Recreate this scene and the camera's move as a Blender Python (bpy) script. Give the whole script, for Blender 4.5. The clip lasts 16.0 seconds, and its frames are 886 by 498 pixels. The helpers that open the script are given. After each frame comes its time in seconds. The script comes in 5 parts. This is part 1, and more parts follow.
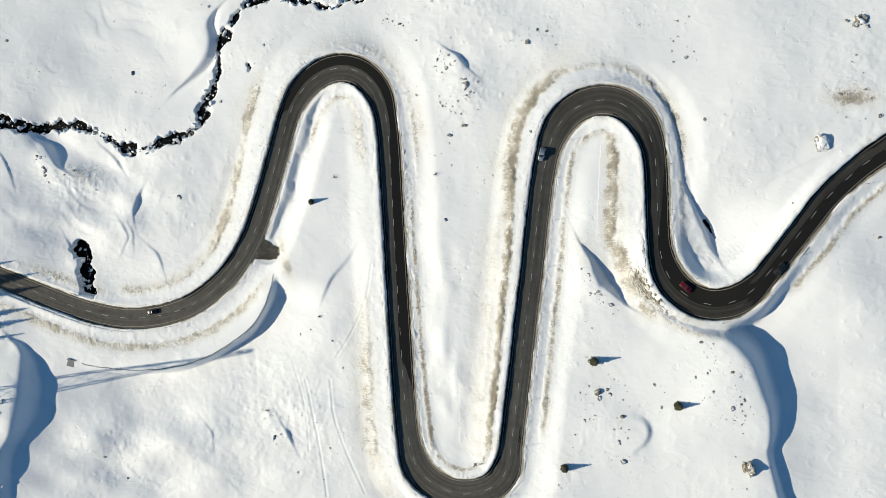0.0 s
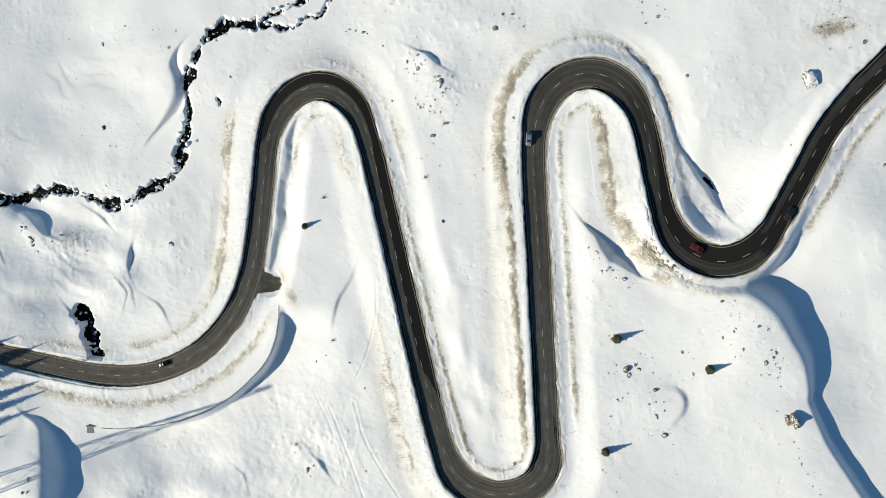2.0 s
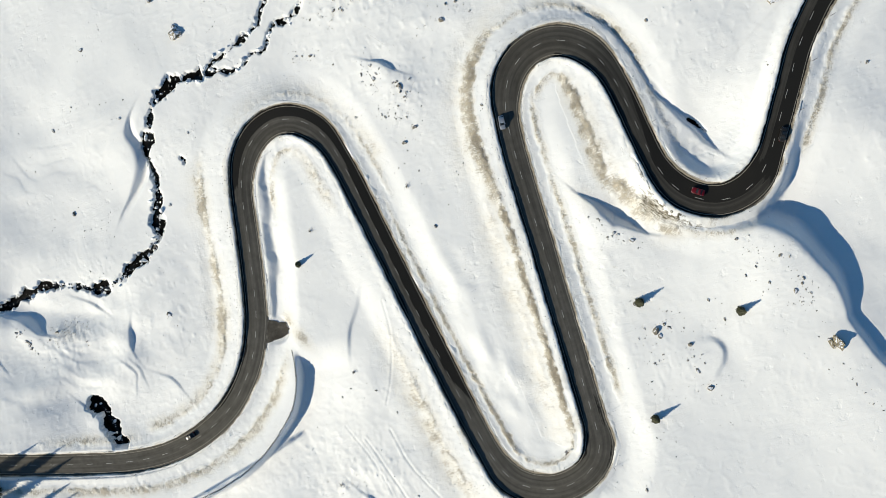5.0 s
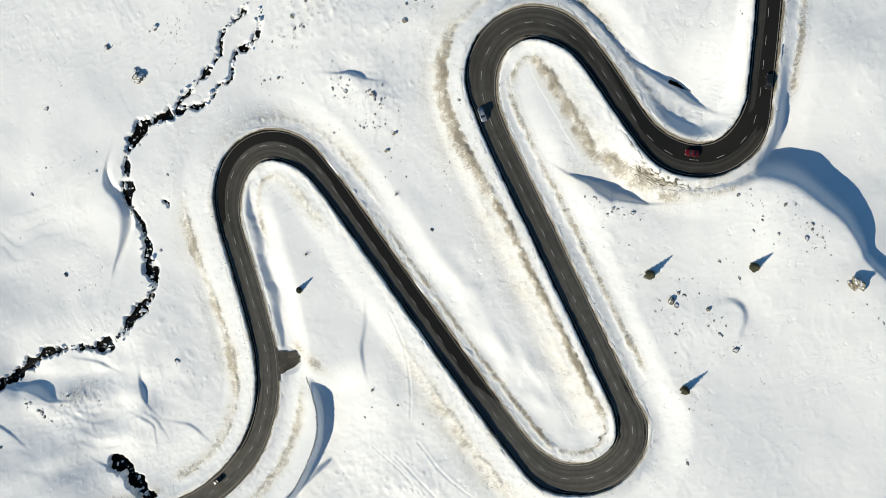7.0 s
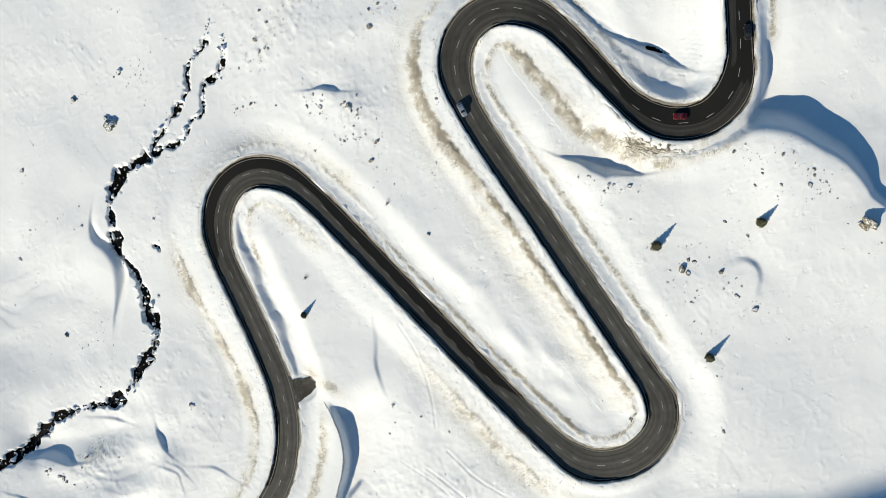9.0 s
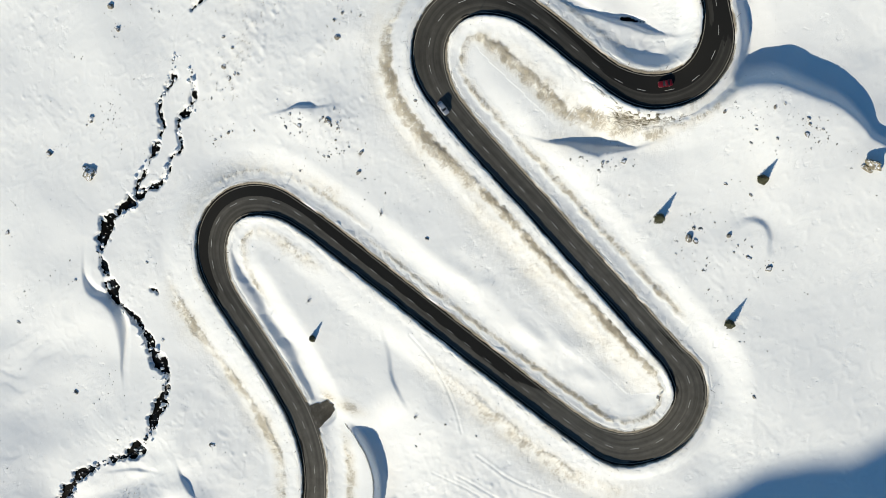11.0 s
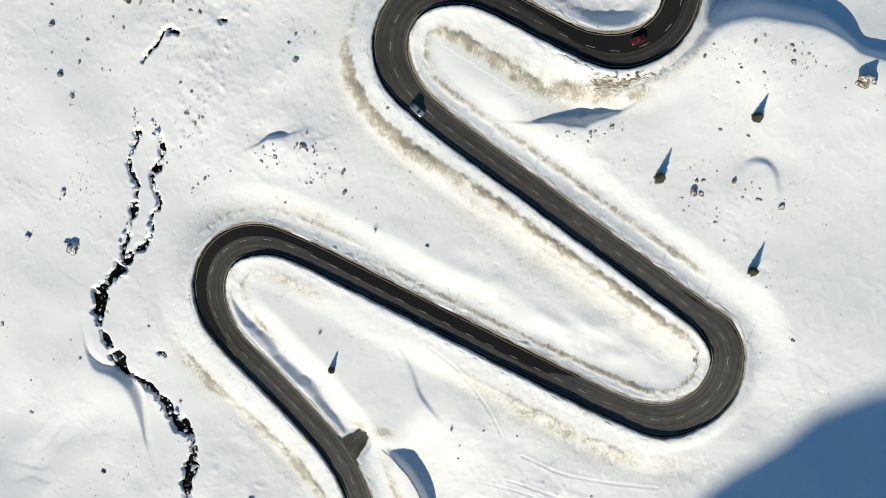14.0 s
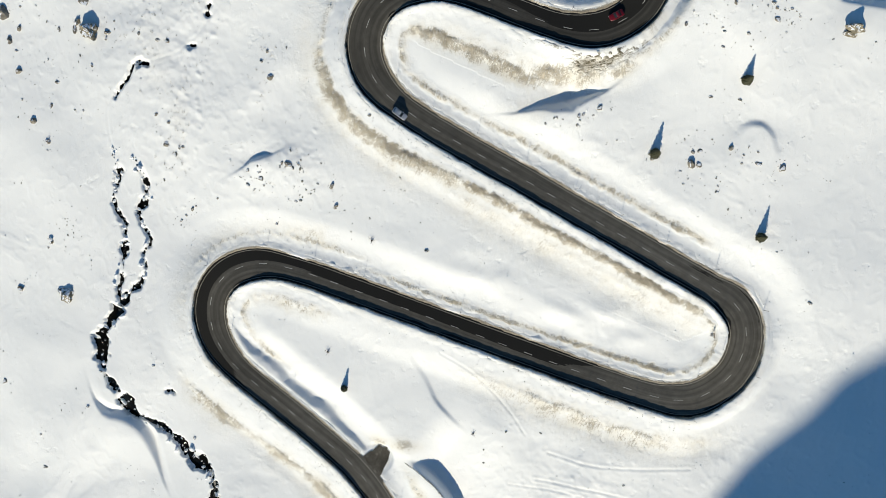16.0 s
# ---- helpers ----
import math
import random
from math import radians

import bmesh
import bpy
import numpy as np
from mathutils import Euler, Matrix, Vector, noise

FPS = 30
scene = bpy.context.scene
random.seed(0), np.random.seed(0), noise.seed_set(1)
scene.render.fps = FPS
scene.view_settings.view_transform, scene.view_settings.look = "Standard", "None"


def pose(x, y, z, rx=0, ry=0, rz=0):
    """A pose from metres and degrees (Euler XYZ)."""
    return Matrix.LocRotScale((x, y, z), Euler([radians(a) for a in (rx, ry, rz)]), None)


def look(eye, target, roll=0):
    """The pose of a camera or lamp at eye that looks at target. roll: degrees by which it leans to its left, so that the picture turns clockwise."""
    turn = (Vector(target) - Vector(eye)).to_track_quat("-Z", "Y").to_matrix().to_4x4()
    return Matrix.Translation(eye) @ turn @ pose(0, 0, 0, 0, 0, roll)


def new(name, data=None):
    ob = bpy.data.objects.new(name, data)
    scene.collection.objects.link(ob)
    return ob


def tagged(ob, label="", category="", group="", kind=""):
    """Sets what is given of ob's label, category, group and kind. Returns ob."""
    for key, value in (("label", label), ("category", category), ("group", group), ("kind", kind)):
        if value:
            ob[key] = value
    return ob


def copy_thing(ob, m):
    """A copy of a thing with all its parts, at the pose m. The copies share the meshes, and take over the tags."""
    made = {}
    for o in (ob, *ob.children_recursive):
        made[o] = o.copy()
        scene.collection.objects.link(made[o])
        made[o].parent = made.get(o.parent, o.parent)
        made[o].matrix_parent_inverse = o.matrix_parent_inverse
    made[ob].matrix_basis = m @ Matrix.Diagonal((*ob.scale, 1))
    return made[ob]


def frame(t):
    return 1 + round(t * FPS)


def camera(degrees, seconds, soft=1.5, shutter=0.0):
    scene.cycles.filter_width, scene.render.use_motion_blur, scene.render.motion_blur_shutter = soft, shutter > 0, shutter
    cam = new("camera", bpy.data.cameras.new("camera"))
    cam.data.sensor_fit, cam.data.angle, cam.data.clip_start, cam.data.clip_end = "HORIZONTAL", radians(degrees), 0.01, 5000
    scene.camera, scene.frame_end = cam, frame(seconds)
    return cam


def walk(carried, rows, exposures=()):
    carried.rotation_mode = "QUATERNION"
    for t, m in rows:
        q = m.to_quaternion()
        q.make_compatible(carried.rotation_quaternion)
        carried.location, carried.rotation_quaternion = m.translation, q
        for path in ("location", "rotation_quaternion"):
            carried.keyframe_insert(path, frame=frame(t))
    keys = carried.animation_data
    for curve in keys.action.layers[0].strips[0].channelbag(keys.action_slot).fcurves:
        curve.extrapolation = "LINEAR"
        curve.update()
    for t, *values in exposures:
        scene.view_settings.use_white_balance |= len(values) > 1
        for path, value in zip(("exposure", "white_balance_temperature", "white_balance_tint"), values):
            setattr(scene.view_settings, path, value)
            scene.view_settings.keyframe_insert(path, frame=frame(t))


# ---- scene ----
# ---- camera ----
cam = camera(60.0, 16.0, 0.42)
# seconds, x, y, height, heading; the gimbal looks straight down but for about a degree
PATH = [
    (0, 0.00, 0.00, 270.20, 0.19),
    (0.5, -0.19, -0.03, 268.75, -2.26),
    (1, -0.39, -0.06, 267.29, -4.70),
    (1.5, -0.53, -0.06, 265.83, -7.11),
    (2, -0.50, 0.01, 264.39, -9.43),
    (2.5, -0.38, 0.10, 262.96, -11.72),
    (3, -0.20, 0.17, 261.52, -13.98),
    (3.5, -0.03, 0.19, 260.08, -16.23),
    (4, 0.08, 0.18, 258.65, -18.48),
    (6.5, 0.53, 0.10, 251.54, -29.67),
    (7, 0.60, 0.09, 250.11, -31.88),
    (7.5, 0.59, 0.11, 248.67, -34.08),
    (8, 0.58, 0.12, 247.24, -36.26),
    (8.5, 0.70, 0.04, 245.85, -38.40),
    (9, 0.86, -0.02, 244.49, -40.48),
    (11.5, 1.05, 0.27, 237.83, -50.45),
    (12, 0.98, 0.50, 236.50, -52.38),
    (12.5, 0.92, 0.71, 235.17, -54.27),
    (13, 0.96, 0.73, 233.81, -56.14),
    (13.5, 1.01, 0.71, 232.45, -57.98),
    (14, 1.05, 0.72, 231.07, -59.79),
    (14.5, 1.09, 0.74, 229.70, -61.55),
    (15, 1.22, 0.73, 228.36, -63.26),
    (15.5, 1.32, 0.71, 227.03, -64.91),
    (16, 1.40, 0.67, 225.70, -66.54),
]
walk(cam, [(t, pose(x, y, z, -0.44, 1.09, turn)) for t, x, y, z, turn in PATH])

# ---- light ----
SUN = Vector((-0.914, -0.173, 0.366)).normalized()
world = bpy.data.worlds.new("sky")
scene.world = world
world.use_nodes = True
sky = world.node_tree.nodes.new("ShaderNodeTexSky")
sky.sky_type, sky.sun_disc = "NISHITA", False
sky.sun_elevation, sky.sun_rotation = math.asin(SUN.z), math.atan2(SUN.x, SUN.y)
sky.altitude, sky.dust_density, sky.ozone_density = 2200, 0.1, 4.0
background = world.node_tree.nodes["Background"]
background.inputs["Strength"].default_value = 0.098
clear = world.node_tree.nodes.new("ShaderNodeHueSaturation")
clear.inputs["Saturation"].default_value = 1.1
clear.inputs["Hue"].default_value = 0.49
world.node_tree.links.new(sky.outputs["Color"], clear.inputs["Color"])
world.node_tree.links.new(clear.outputs["Color"], background.inputs["Color"])
sun = new("sun", bpy.data.lights.new("sun", "SUN"))
sun.data.energy, sun.data.angle, sun.data.color = 4.3, radians(0.53), (1.0, 0.925, 0.755)
sun.matrix_world = look(SUN * 900, (0, 0, 0))
scene.view_settings.exposure = 0.06

# ---- the plan: numbers in metres ----
ROAD_WEST = [
    (-288.8, 28.4), (-229.2, 5.7), (-198.8, -8.2), (-174.5, -17.6), (-160.2, -22.7), (-145.3, -27.4), (-129.4, -29.8), (-112.9, -28.0),
    (-98.3, -22.2), (-85.9, -11.7), (-77.5, 1.4), (-72.3, 15.8), (-67.9, 30.3), (-63.8, 44.8), (-60.7, 52.5), (-55.7, 59.1),
    (-49.2, 63.2), (-42.7, 64.5), (-35.8, 62.5), (-30.5, 57.5), (-27.3, 51.2), (-25.2, 39.0), (-24.3, 27.1), (-23.3, 11.4)]
ROAD_MIDDLE = [
    (-21.8, -11.9), (-20.2, -35.3), (-19.1, -51.1), (-17.6, -66.6), (-16.1, -74.7), (-12.8, -81.4), (-4.7, -86.6), (2.8, -87.7),
    (11.7, -85.3), (17.2, -79.0), (18.7, -69.8), (20.1, -57.0), (21.9, -42.0), (23.6, -26.2), (25.5, -10.7), (27.1, 5.3),
    (28.9, 20.8), (30.2, 28.7), (32.2, 36.4), (36.0, 42.9), (42.2, 47.5), (50.0, 48.8), (56.4, 46.6), (61.9, 41.1)]
ROAD_EAST = [
    (64.9, 33.4), (65.9, 25.7), (66.3, 9.7), (66.5, 1.8), (67.6, -6.0), (71.0, -13.4), (78.6, -19.1), (85.6, -19.8), (92.6, -17.5),
    (98.3, -11.7), (104.3, -3.5), (112.4, 7.6), (117.1, 14.2), (122.8, 20.1), (128.5, 25.4), (134, 29.3), (148.9, 40.8), (170.6, 59.6), (192.3, 82.7)]
STREAM = [
    (-220.6, 61.4), (-198.8, 54.3), (-184.4, 49.2), (-176.3, 46.6), (-167, 45.8), (-159.1, 46.4), (-151.2, 46.2), (-144.6, 43.7), (-138, 41.1),
    (-130, 36.6), (-121.9, 36.4), (-115.3, 38.7), (-107.4, 40.9), (-100.9, 44.3), (-98.3, 50.2), (-96.4, 54.9), (-93.3, 60.7),
    (-92.1, 67.8), (-90.6, 74.9), (-86.8, 81.3), (-81.5, 89.5), (-73.5, 93.1), (-67.9, 92.4), (-61.4, 90.5), (-56.7, 90.9)]
STREAM_SOUTH = [(-13.5, 101.7), (-16.2, 98.7), (-19.5, 95.9), (-21.8, 94.5), (-23.6, 93.3), (-27.4, 94.3), (-30.5, 94.1), (-33.4, 90.8), (-36.4, 88.8), (-40.5, 89.6), (-44.5, 87.1), (-49.3, 87.4), (-53.3, 89.2), (-57.2, 90.9)]
STREAM_NORTH = [(-14.1, 108.4), (-17.8, 106), (-19.8, 104.2), (-25.3, 103.9), (-28.3, 103.5), (-30.8, 101.4), (-33.4, 97.8), (-36.7, 96.7), (-42.6, 95.5), (-48.4, 93.4), (-53.2, 93.2), (-56.7, 90.9)]
STREAM_UPPER = [(13.7, 109.6), (10.9, 110.6), (8.7, 110.9), (6.9, 111.1), (3.9, 112), (0.9, 112.9)]
CULVERT_GAP = [(-148.3, -3.7), (-147.2, -7.1), (-146.7, -11.5), (-145.9, -16), (-144.9, -21.3)]
WALL = [(-151.8, -46.7), (-143.3, -48.7), (-126.1, -49.7), (-108.9, -47.8), (-95.9, -43.9), (-85.8, -38.3), (-77.1, -31.6), (-72.2, -24.5),
        (-69.6, -17.5), (-68.6, -11.7)]
KNOLL_EDGE = [(112.8, -108.8, 6), (105, -89.5, 5), (101.6, -80.8, 5), (99.7, -73.7, 5.5), (98.3, -66.6, 4.5), (98.5, -63, 7), (98, -55.7, 9), (96.4, -50.4, 10),
              (94.3, -45.1, 11), (92, -39.7, 12.5), (89.4, -36.1, 13), (86.6, -32.9, 11.5), (82, -30.5, 8), (76.9, -28.3, 5), (71.7, -25.7, 1.5)]
GULLY_EDGE = [(-194.3, -131.2, 5), (-188.6, -119.8, 5), (-181.5, -110.6, 5), (-179.2, -102.7, 5), (-179.4, -94.9, 6), (-180.7, -88.2, 8), (-179.2, -81.5, 8), (-175.9, -75.1, 6.5),
              (-174.2, -65.7, 12), (-174.3, -56.7, 14), (-173.9, -48.9, 10.5), (-175.5, -42.8, 4.5), (-179.4, -38.9, 1)]

STREAKS = [
    # First band: grey-brown, the shade of its relief put into the dirt colour.
    (-1, 95, 225, 8.7, 12.0, 2.1, 0.5), (1, 222, 290, 11.0, 15.5, 2.6, 0.72), (1, 165, 226, 10.5, 11.0, 2.4, 0.42), (-1, 268, 322, 10.3, 10.3, 1.25, 0.42), (-1, 322, 358, 10.0, 9.5, 2.5, 0.3),
    (1, 312, 360, 8.8, 9.5, 1.1, 0.38), (1, 360, 388, 6.6, 6.6, 0.88, 0.42), (1, 385, 462, 6.6, 7.8, 1.0, 0.62), (-1, 405, 464, 11.8, 11.8, 3.0, 0.34),
    (1, 460, 508, 8.0, 8.0, 1.0, 0.6), (1, 508, 590, 7.1, 8.8, 1.38, 0.95), (1, 545, 600, 11.0, 13.0, 3.75, 0.25), (1, 586, 634, 8.9, 13.0, 2.38, 1.0), (1, 632, 672, 12.6, 8.6, 1.7, 0.55),
    (-1, 516, 622, 9.6, 8.4, 1.12, 0.6), (-1, 620, 662, 9.8, 11.3, 1.25, 0.75), (-1, 655, 700, 11.3, 15.0, 2.38, 0.8), (-1, 696, 712, 13.0, 8.0, 3.0, 0.85),
    (1, 670, 702, 7.5, 8.2, 1.5, 0.35), (-1, 712, 730, 11.0, 9.5, 1.5, 0.4), (-1, 748, 800, 10.0, 9.2, 1.25, 0.6), (1, 120, 160, 8.0, 8.5, 2.5, 0.35),
    (1, 500, 640, 10.5, 15, 5, 0.3), (-1, 400, 470, 12, 13, 5, 0.34), (1, 225, 290, 11, 15, 5, 0.38), (-1, 650, 715, 12, 12, 5, 0.3),
    (1, 300, 350, 8, 10, 3.5, 0.24)]
# wet stretches: from, to, and the lane offset from which it is wet at both ends
WET = [
    (284, 350, 0.9, 0.9, 0.8, 1), (345, 426, 0.2, -0.6, 0.85, 1), (424, 442, -0.2, 4.6, 0.9, 1), (672, 702, 2.6, -0.4, 0.75, 1), (696, 742, -0.4, -1.0, 0.9, 1),
    (738, 812, 1.2, 0.2, 0.9, -1), (466, 520, -1.6, -1.9, 0.42, -1)]
# damp stretches: from, to, how dark
DAMP = [(270, 440, 0.35), (560, 640, 0.25), (618, 660, 0.55), (655, 830, 0.9)]

GX, GY = 0.22, -0.03


def ease(v):
    """Grows from 0 to a slope of one over 30 m and stops after 110 m."""
    v = v.clip(0, 110)
    return np.where(v < 30, v * v / 60, v - 15)


def plane(x, y):
    """The mountainside: it climbs to the east, flatter at its foot and on its shoulder, and levels out far off."""
    x, y = np.asarray(x, float), np.asarray(y, float)
    soft = lambda v: np.where(np.abs(v) < 230, v, np.sign(v) * (230 + 200 * (1 - np.exp(-(np.abs(v) - 230).clip(0) / 200))))
    return GX * soft(x) + GY * soft(y) + 0.12 * ease(-120 - x) - 0.09 * ease(x - 78)


def spline(points, step=1.0):
    """A smooth line through points, resampled at even steps."""
    p = np.array(points, float)
    p = np.vstack([2 * p[0] - p[1], p, 2 * p[-1] - p[-2]])
    u = np.linspace(0, 1, 24, endpoint=False)[:, None]
    out = [0.5 * (2 * b + (c - a) * u + (2 * a - 5 * b + 4 * c - d) * u**2 + (3 * b - a - 3 * c + d) * u**3) for a, b, c, d in zip(p, p[1:], p[2:], p[3:])]
    out = np.vstack(out + [p[-2:-1]])
    s = np.r_[0, np.cumsum(np.hypot(*np.diff(out, axis=0).T))]
    t = np.arange(0, s[-1], step)
    return np.stack([np.interp(t, s, out[:, 0]), np.interp(t, s, out[:, 1])], 1)


def step_up(a, b, v):
    u = ((v - a) / (b - a)).clip(0, 1)
    return u * u * (3 - 2 * u)


def blurred(v, sigma):
    r = math.ceil(3 * sigma)
    k = np.exp(-0.5 * (np.arange(-r, r + 1) / sigma) ** 2)
    return np.convolve(np.pad(v, r, mode="reflect", reflect_type="odd"), k / k.sum(), "valid")


def wander(n, sigma, seed):
    """A smooth random row of n numbers, about -1 to 1."""
    r = blurred(np.random.default_rng(seed).normal(size=n), sigma)
    return r / (r.std() + 1e-9) * 0.6


road = spline(ROAD_WEST + ROAD_MIDDLE + ROAD_EAST)
road = np.stack([blurred(road[:, 0], 3.0), blurred(road[:, 1], 3.0)], 1)
ROAD_S = np.arange(len(road), dtype=float)
road_dir = np.gradient(road, axis=0)
road_dir /= np.hypot(*road_dir.T)[:, None]
road_left = np.stack([-road_dir[:, 1], road_dir[:, 0]], 1)
bend = np.abs(blurred(np.gradient(np.unwrap(np.arctan2(road_dir[:, 1], road_dir[:, 0]))), 4))
road_half = 4.15 + 1.2 * step_up(0.015, 0.055, blurred(bend, 5))
road_z = blurred(plane(*road.T), 14)

# ---- the snow sheet: a grid, fine where the camera looks, coarse out to the horizon ----
CELL = 0.42


def grid_axis(low, high):
    inner = np.arange(low, high + CELL, CELL)
    out = np.cumsum(CELL * 1.22 ** np.arange(1, 36))
    return np.r_[low - out[::-1], inner, inner[-1] + out]


gx, gy = grid_axis(-214, 160), grid_axis(-152, 176)
X, Y = np.meshgrid(gx, gy)
INNER = (X > -225) & (X < 170) & (Y > -165) & (Y < 190)


def field(wave, seed, tall=1.0):
    """Smooth noise over the grid, with bumps about wave metres long, about -1 to 1."""
    r = np.random.default_rng(seed).normal(size=X.shape)
    fy, fx = np.fft.fftfreq(X.shape[0], CELL)[:, None], np.fft.fftfreq(X.shape[1], CELL)[None]
    r = np.fft.ifft2(np.fft.fft2(r) * np.exp(-0.5 * ((fx * wave * 0.45) ** 2 + (fy * tall * wave * 0.45) ** 2) * 9)).real
    return r / r.std() * 0.6


def window(x, y, reach):
    a, b = np.searchsorted(gx, (x - reach, x + reach))
    c, d = np.searchsorted(gy, (y - reach, y + reach))
    return slice(c, d), slice(a, b)


def along(line, reach):
    """For the grid near a line: distance to it, offset across it (positive on its right), and the number of the nearest point."""
    near, side, gone = np.full(X.shape, 1e3), np.zeros(X.shape), np.zeros(X.shape)
    way = np.gradient(line, axis=0)
    way /= np.hypot(*way.T)[:, None]
    for n, ((px, py), (wx, wy)) in enumerate(zip(line, way)):
        w = window(px, py, reach)
        dx, dy = X[w] - px, Y[w] - py
        d = np.hypot(dx, dy)
        m = d < near[w]
        near[w] = np.where(m, d, near[w])
        side[w] = np.where(m, dx * wy - dy * wx, side[w])
        gone[w] = np.where(m, n, gone[w])
    return near, side, gone


Z = plane(X, Y)
big, middle, small, tiny = field(34, 1), field(11, 2), field(4.2, 3), field(1.9, 4)
drifts = field(7, 5, 2.2)
rough_zone = step_up(-0.1, 0.9, field(40, 6))
calm = 1 - step_up(-0.3, 0.6, field(45, 7))
Z += INNER * (0.7 * field(62, 8) + 0.28 * big + 0.055 * middle)
Z += INNER * (0.008 + 0.022 * rough_zone) * (small + 0.8 * drifts)
# sparse clods, wind-cut lips and ripples in the crust
Z += INNER * (0.15 + 0.85 * rough_zone) * (0.16 * (tiny - 0.95).clip(0) + 0.08 * (small - 1.05).clip(0))
lips = field(3.0, 9, 2.6) + 0.6 * middle
Z += INNER * (0.2 + 0.8 * rough_zone) * 0.05 * step_up(0.72, 0.82, lips) * (1 - step_up(1.0, 2.2, lips))
ridges = 1 - np.abs(field(9, 10, 0.5) + 0.25 * small) * 3
Z += INNER * (0.25 + 0.75 * calm) * 0.07 * ridges.clip(0) ** 1.5
# ledges that the wind has cut
ledge = (0.40 * X + 0.92 * Y) / 8.5 + 1.1 * field(38, 13) + 0.35 * field(14, 14) + 0.10 * small
ledge -= np.floor(ledge)
ledge = step_up(0, 0.76, ledge) * (1 - step_up(0.78, 1.0, ledge))
ledgy = 0.12 * INNER
for px, py, rx, ry, amount in ((-150.9, 13.9, 42, 22, 0.5), (-120, -92, 60, 26, 0.5), (-169.2, 68.9, 30, 14, 0.5), (10, 104, 34, 20, 0.15), (-129.9, 89.9, 40, 24, 0.4), (-25, -110, 40, 20, 0.3)):
    ledgy = np.maximum(ledgy, amount * np.exp(-(((X - px) / rx) ** 2 + ((Y - py) / ry) ** 2)))
Z += 0.30 * ledgy * ledge * step_up(-0.3, 0.5, field(16, 16))
rock = np.zeros(X.shape)
dirt = np.zeros(X.shape)


def soften(a, cells=3, times=2):
    """Evens out an array over a few cells of the grid."""
    for _ in range(times):
        for axis in (0, 1):
            a = sum(np.roll(a, k, axis) for k in range(-cells, cells + 1)) / (2 * cells + 1)
    return a


def mound(x, y, rx, ry, turn, height):
    w = window(x, y, 3.2 * max(rx, ry))
    c, s = math.cos(radians(turn)), math.sin(radians(turn))
    u, v = (X[w] - x) * c + (Y[w] - y) * s, -(X[w] - x) * s + (Y[w] - y) * c
    Z[w] += height * np.exp(-((u / rx) ** 2 + (v / ry) ** 2) ** 1.0)


def scarp(points, rise, back, drop, fall, run, seed, ends=(8, 8), wild=1.0, clear=5.0):
    """A snowy edge: it rises gently to the line over back metres, drops over fall metres on its right, and the ground comes back over run."""
    line = spline(points, 0.5)
    n = len(line)
    near, d, gone = along(line, max(back * 2.5, fall + run + 4))
    i = gone.astype(int)
    beyond = np.where((gone < 1) | (gone > n - 2), np.sqrt((near**2 - d**2).clip(0)), 0)
    d = d + wild * (0.9 * wander(n, 14, seed) + 0.35 * wander(n, 4, seed + 500))[i] * (1 - step_up(3, 10, near))
    close = 1 - step_up(3, 12, near)
    tall = 1 + close * (wild * (0.25 * wander(n, 12, seed + 600) + 0.10 * wander(n, 3.5, seed + 800)))[i]
    steep = 1 + close * (wild * 0.25 * wander(n, 9, seed + 700))[i]
    m = soften(step_up(0, ends[0] * 2, gone) * step_up(0, ends[1] * 2, n - 1 - gone) * (near < 900) * np.exp(-((beyond / 3) ** 2)))
    m = m * tall * step_up(0.8, clear, off) * (near < 900)
    up = rise * np.exp(-((d.clip(None, 0) / back) ** 2))
    down = rise - drop * step_up(0, 1, d / (fall * steep)) + (drop - rise) * step_up(fall * 0.9, fall + run, d)
    Z[:] += m * np.where(d < 0, up, down)


def hollow(points, grade, drop, run, seed, ends=(12, 12), lip=0.5, wide=0.0):
    """Ground that falls evenly from the road to a sharp foot line, and beyond it climbs back over run."""
    line = spline(points, 0.5)
    n = len(line)
    near, d, gone = along(line, max(24, run + 4))
    i = gone.astype(int)
    beyond = np.where((gone < 1) | (gone > n - 2), np.sqrt((near**2 - d**2).clip(0)), 0)
    d = d + (0.5 * wander(n, 14, seed) + 0.3 * wander(n, 4, seed + 500))[i] * (1 - step_up(6, 20, near))
    reach = np.array([off[np.searchsorted(gy, y), np.searchsorted(gx, x)] for x, y in line])
    width = np.full(X.shape, wide) if wide else blurred(reach - 1.0, 6)[i].clip(3, 14)
    tall = (grade * width).clip(0, drop) * (1 + 0.08 * wander(n, 14, seed + 600))[i]
    m = step_up(0, ends[0] * 2, gone) * step_up(0, ends[1] * 2, n - 1 - gone) * (near < 900) * np.exp(-((beyond / 3) ** 2)) * step_up(0.8, 5, off)
    down = -tall * ((d + width) / width).clip(0, 1) ** (1.7 if wide else 1.0) + (0.06 * small + 0.05 * tiny) * step_up(0, 0.4, 1 + d / width)
    up = -tall + lip * step_up(0, 0.8, d) + (tall - lip) * step_up(0.3, run, d)
    Z[:] += m * np.where(d < 0, down, up)


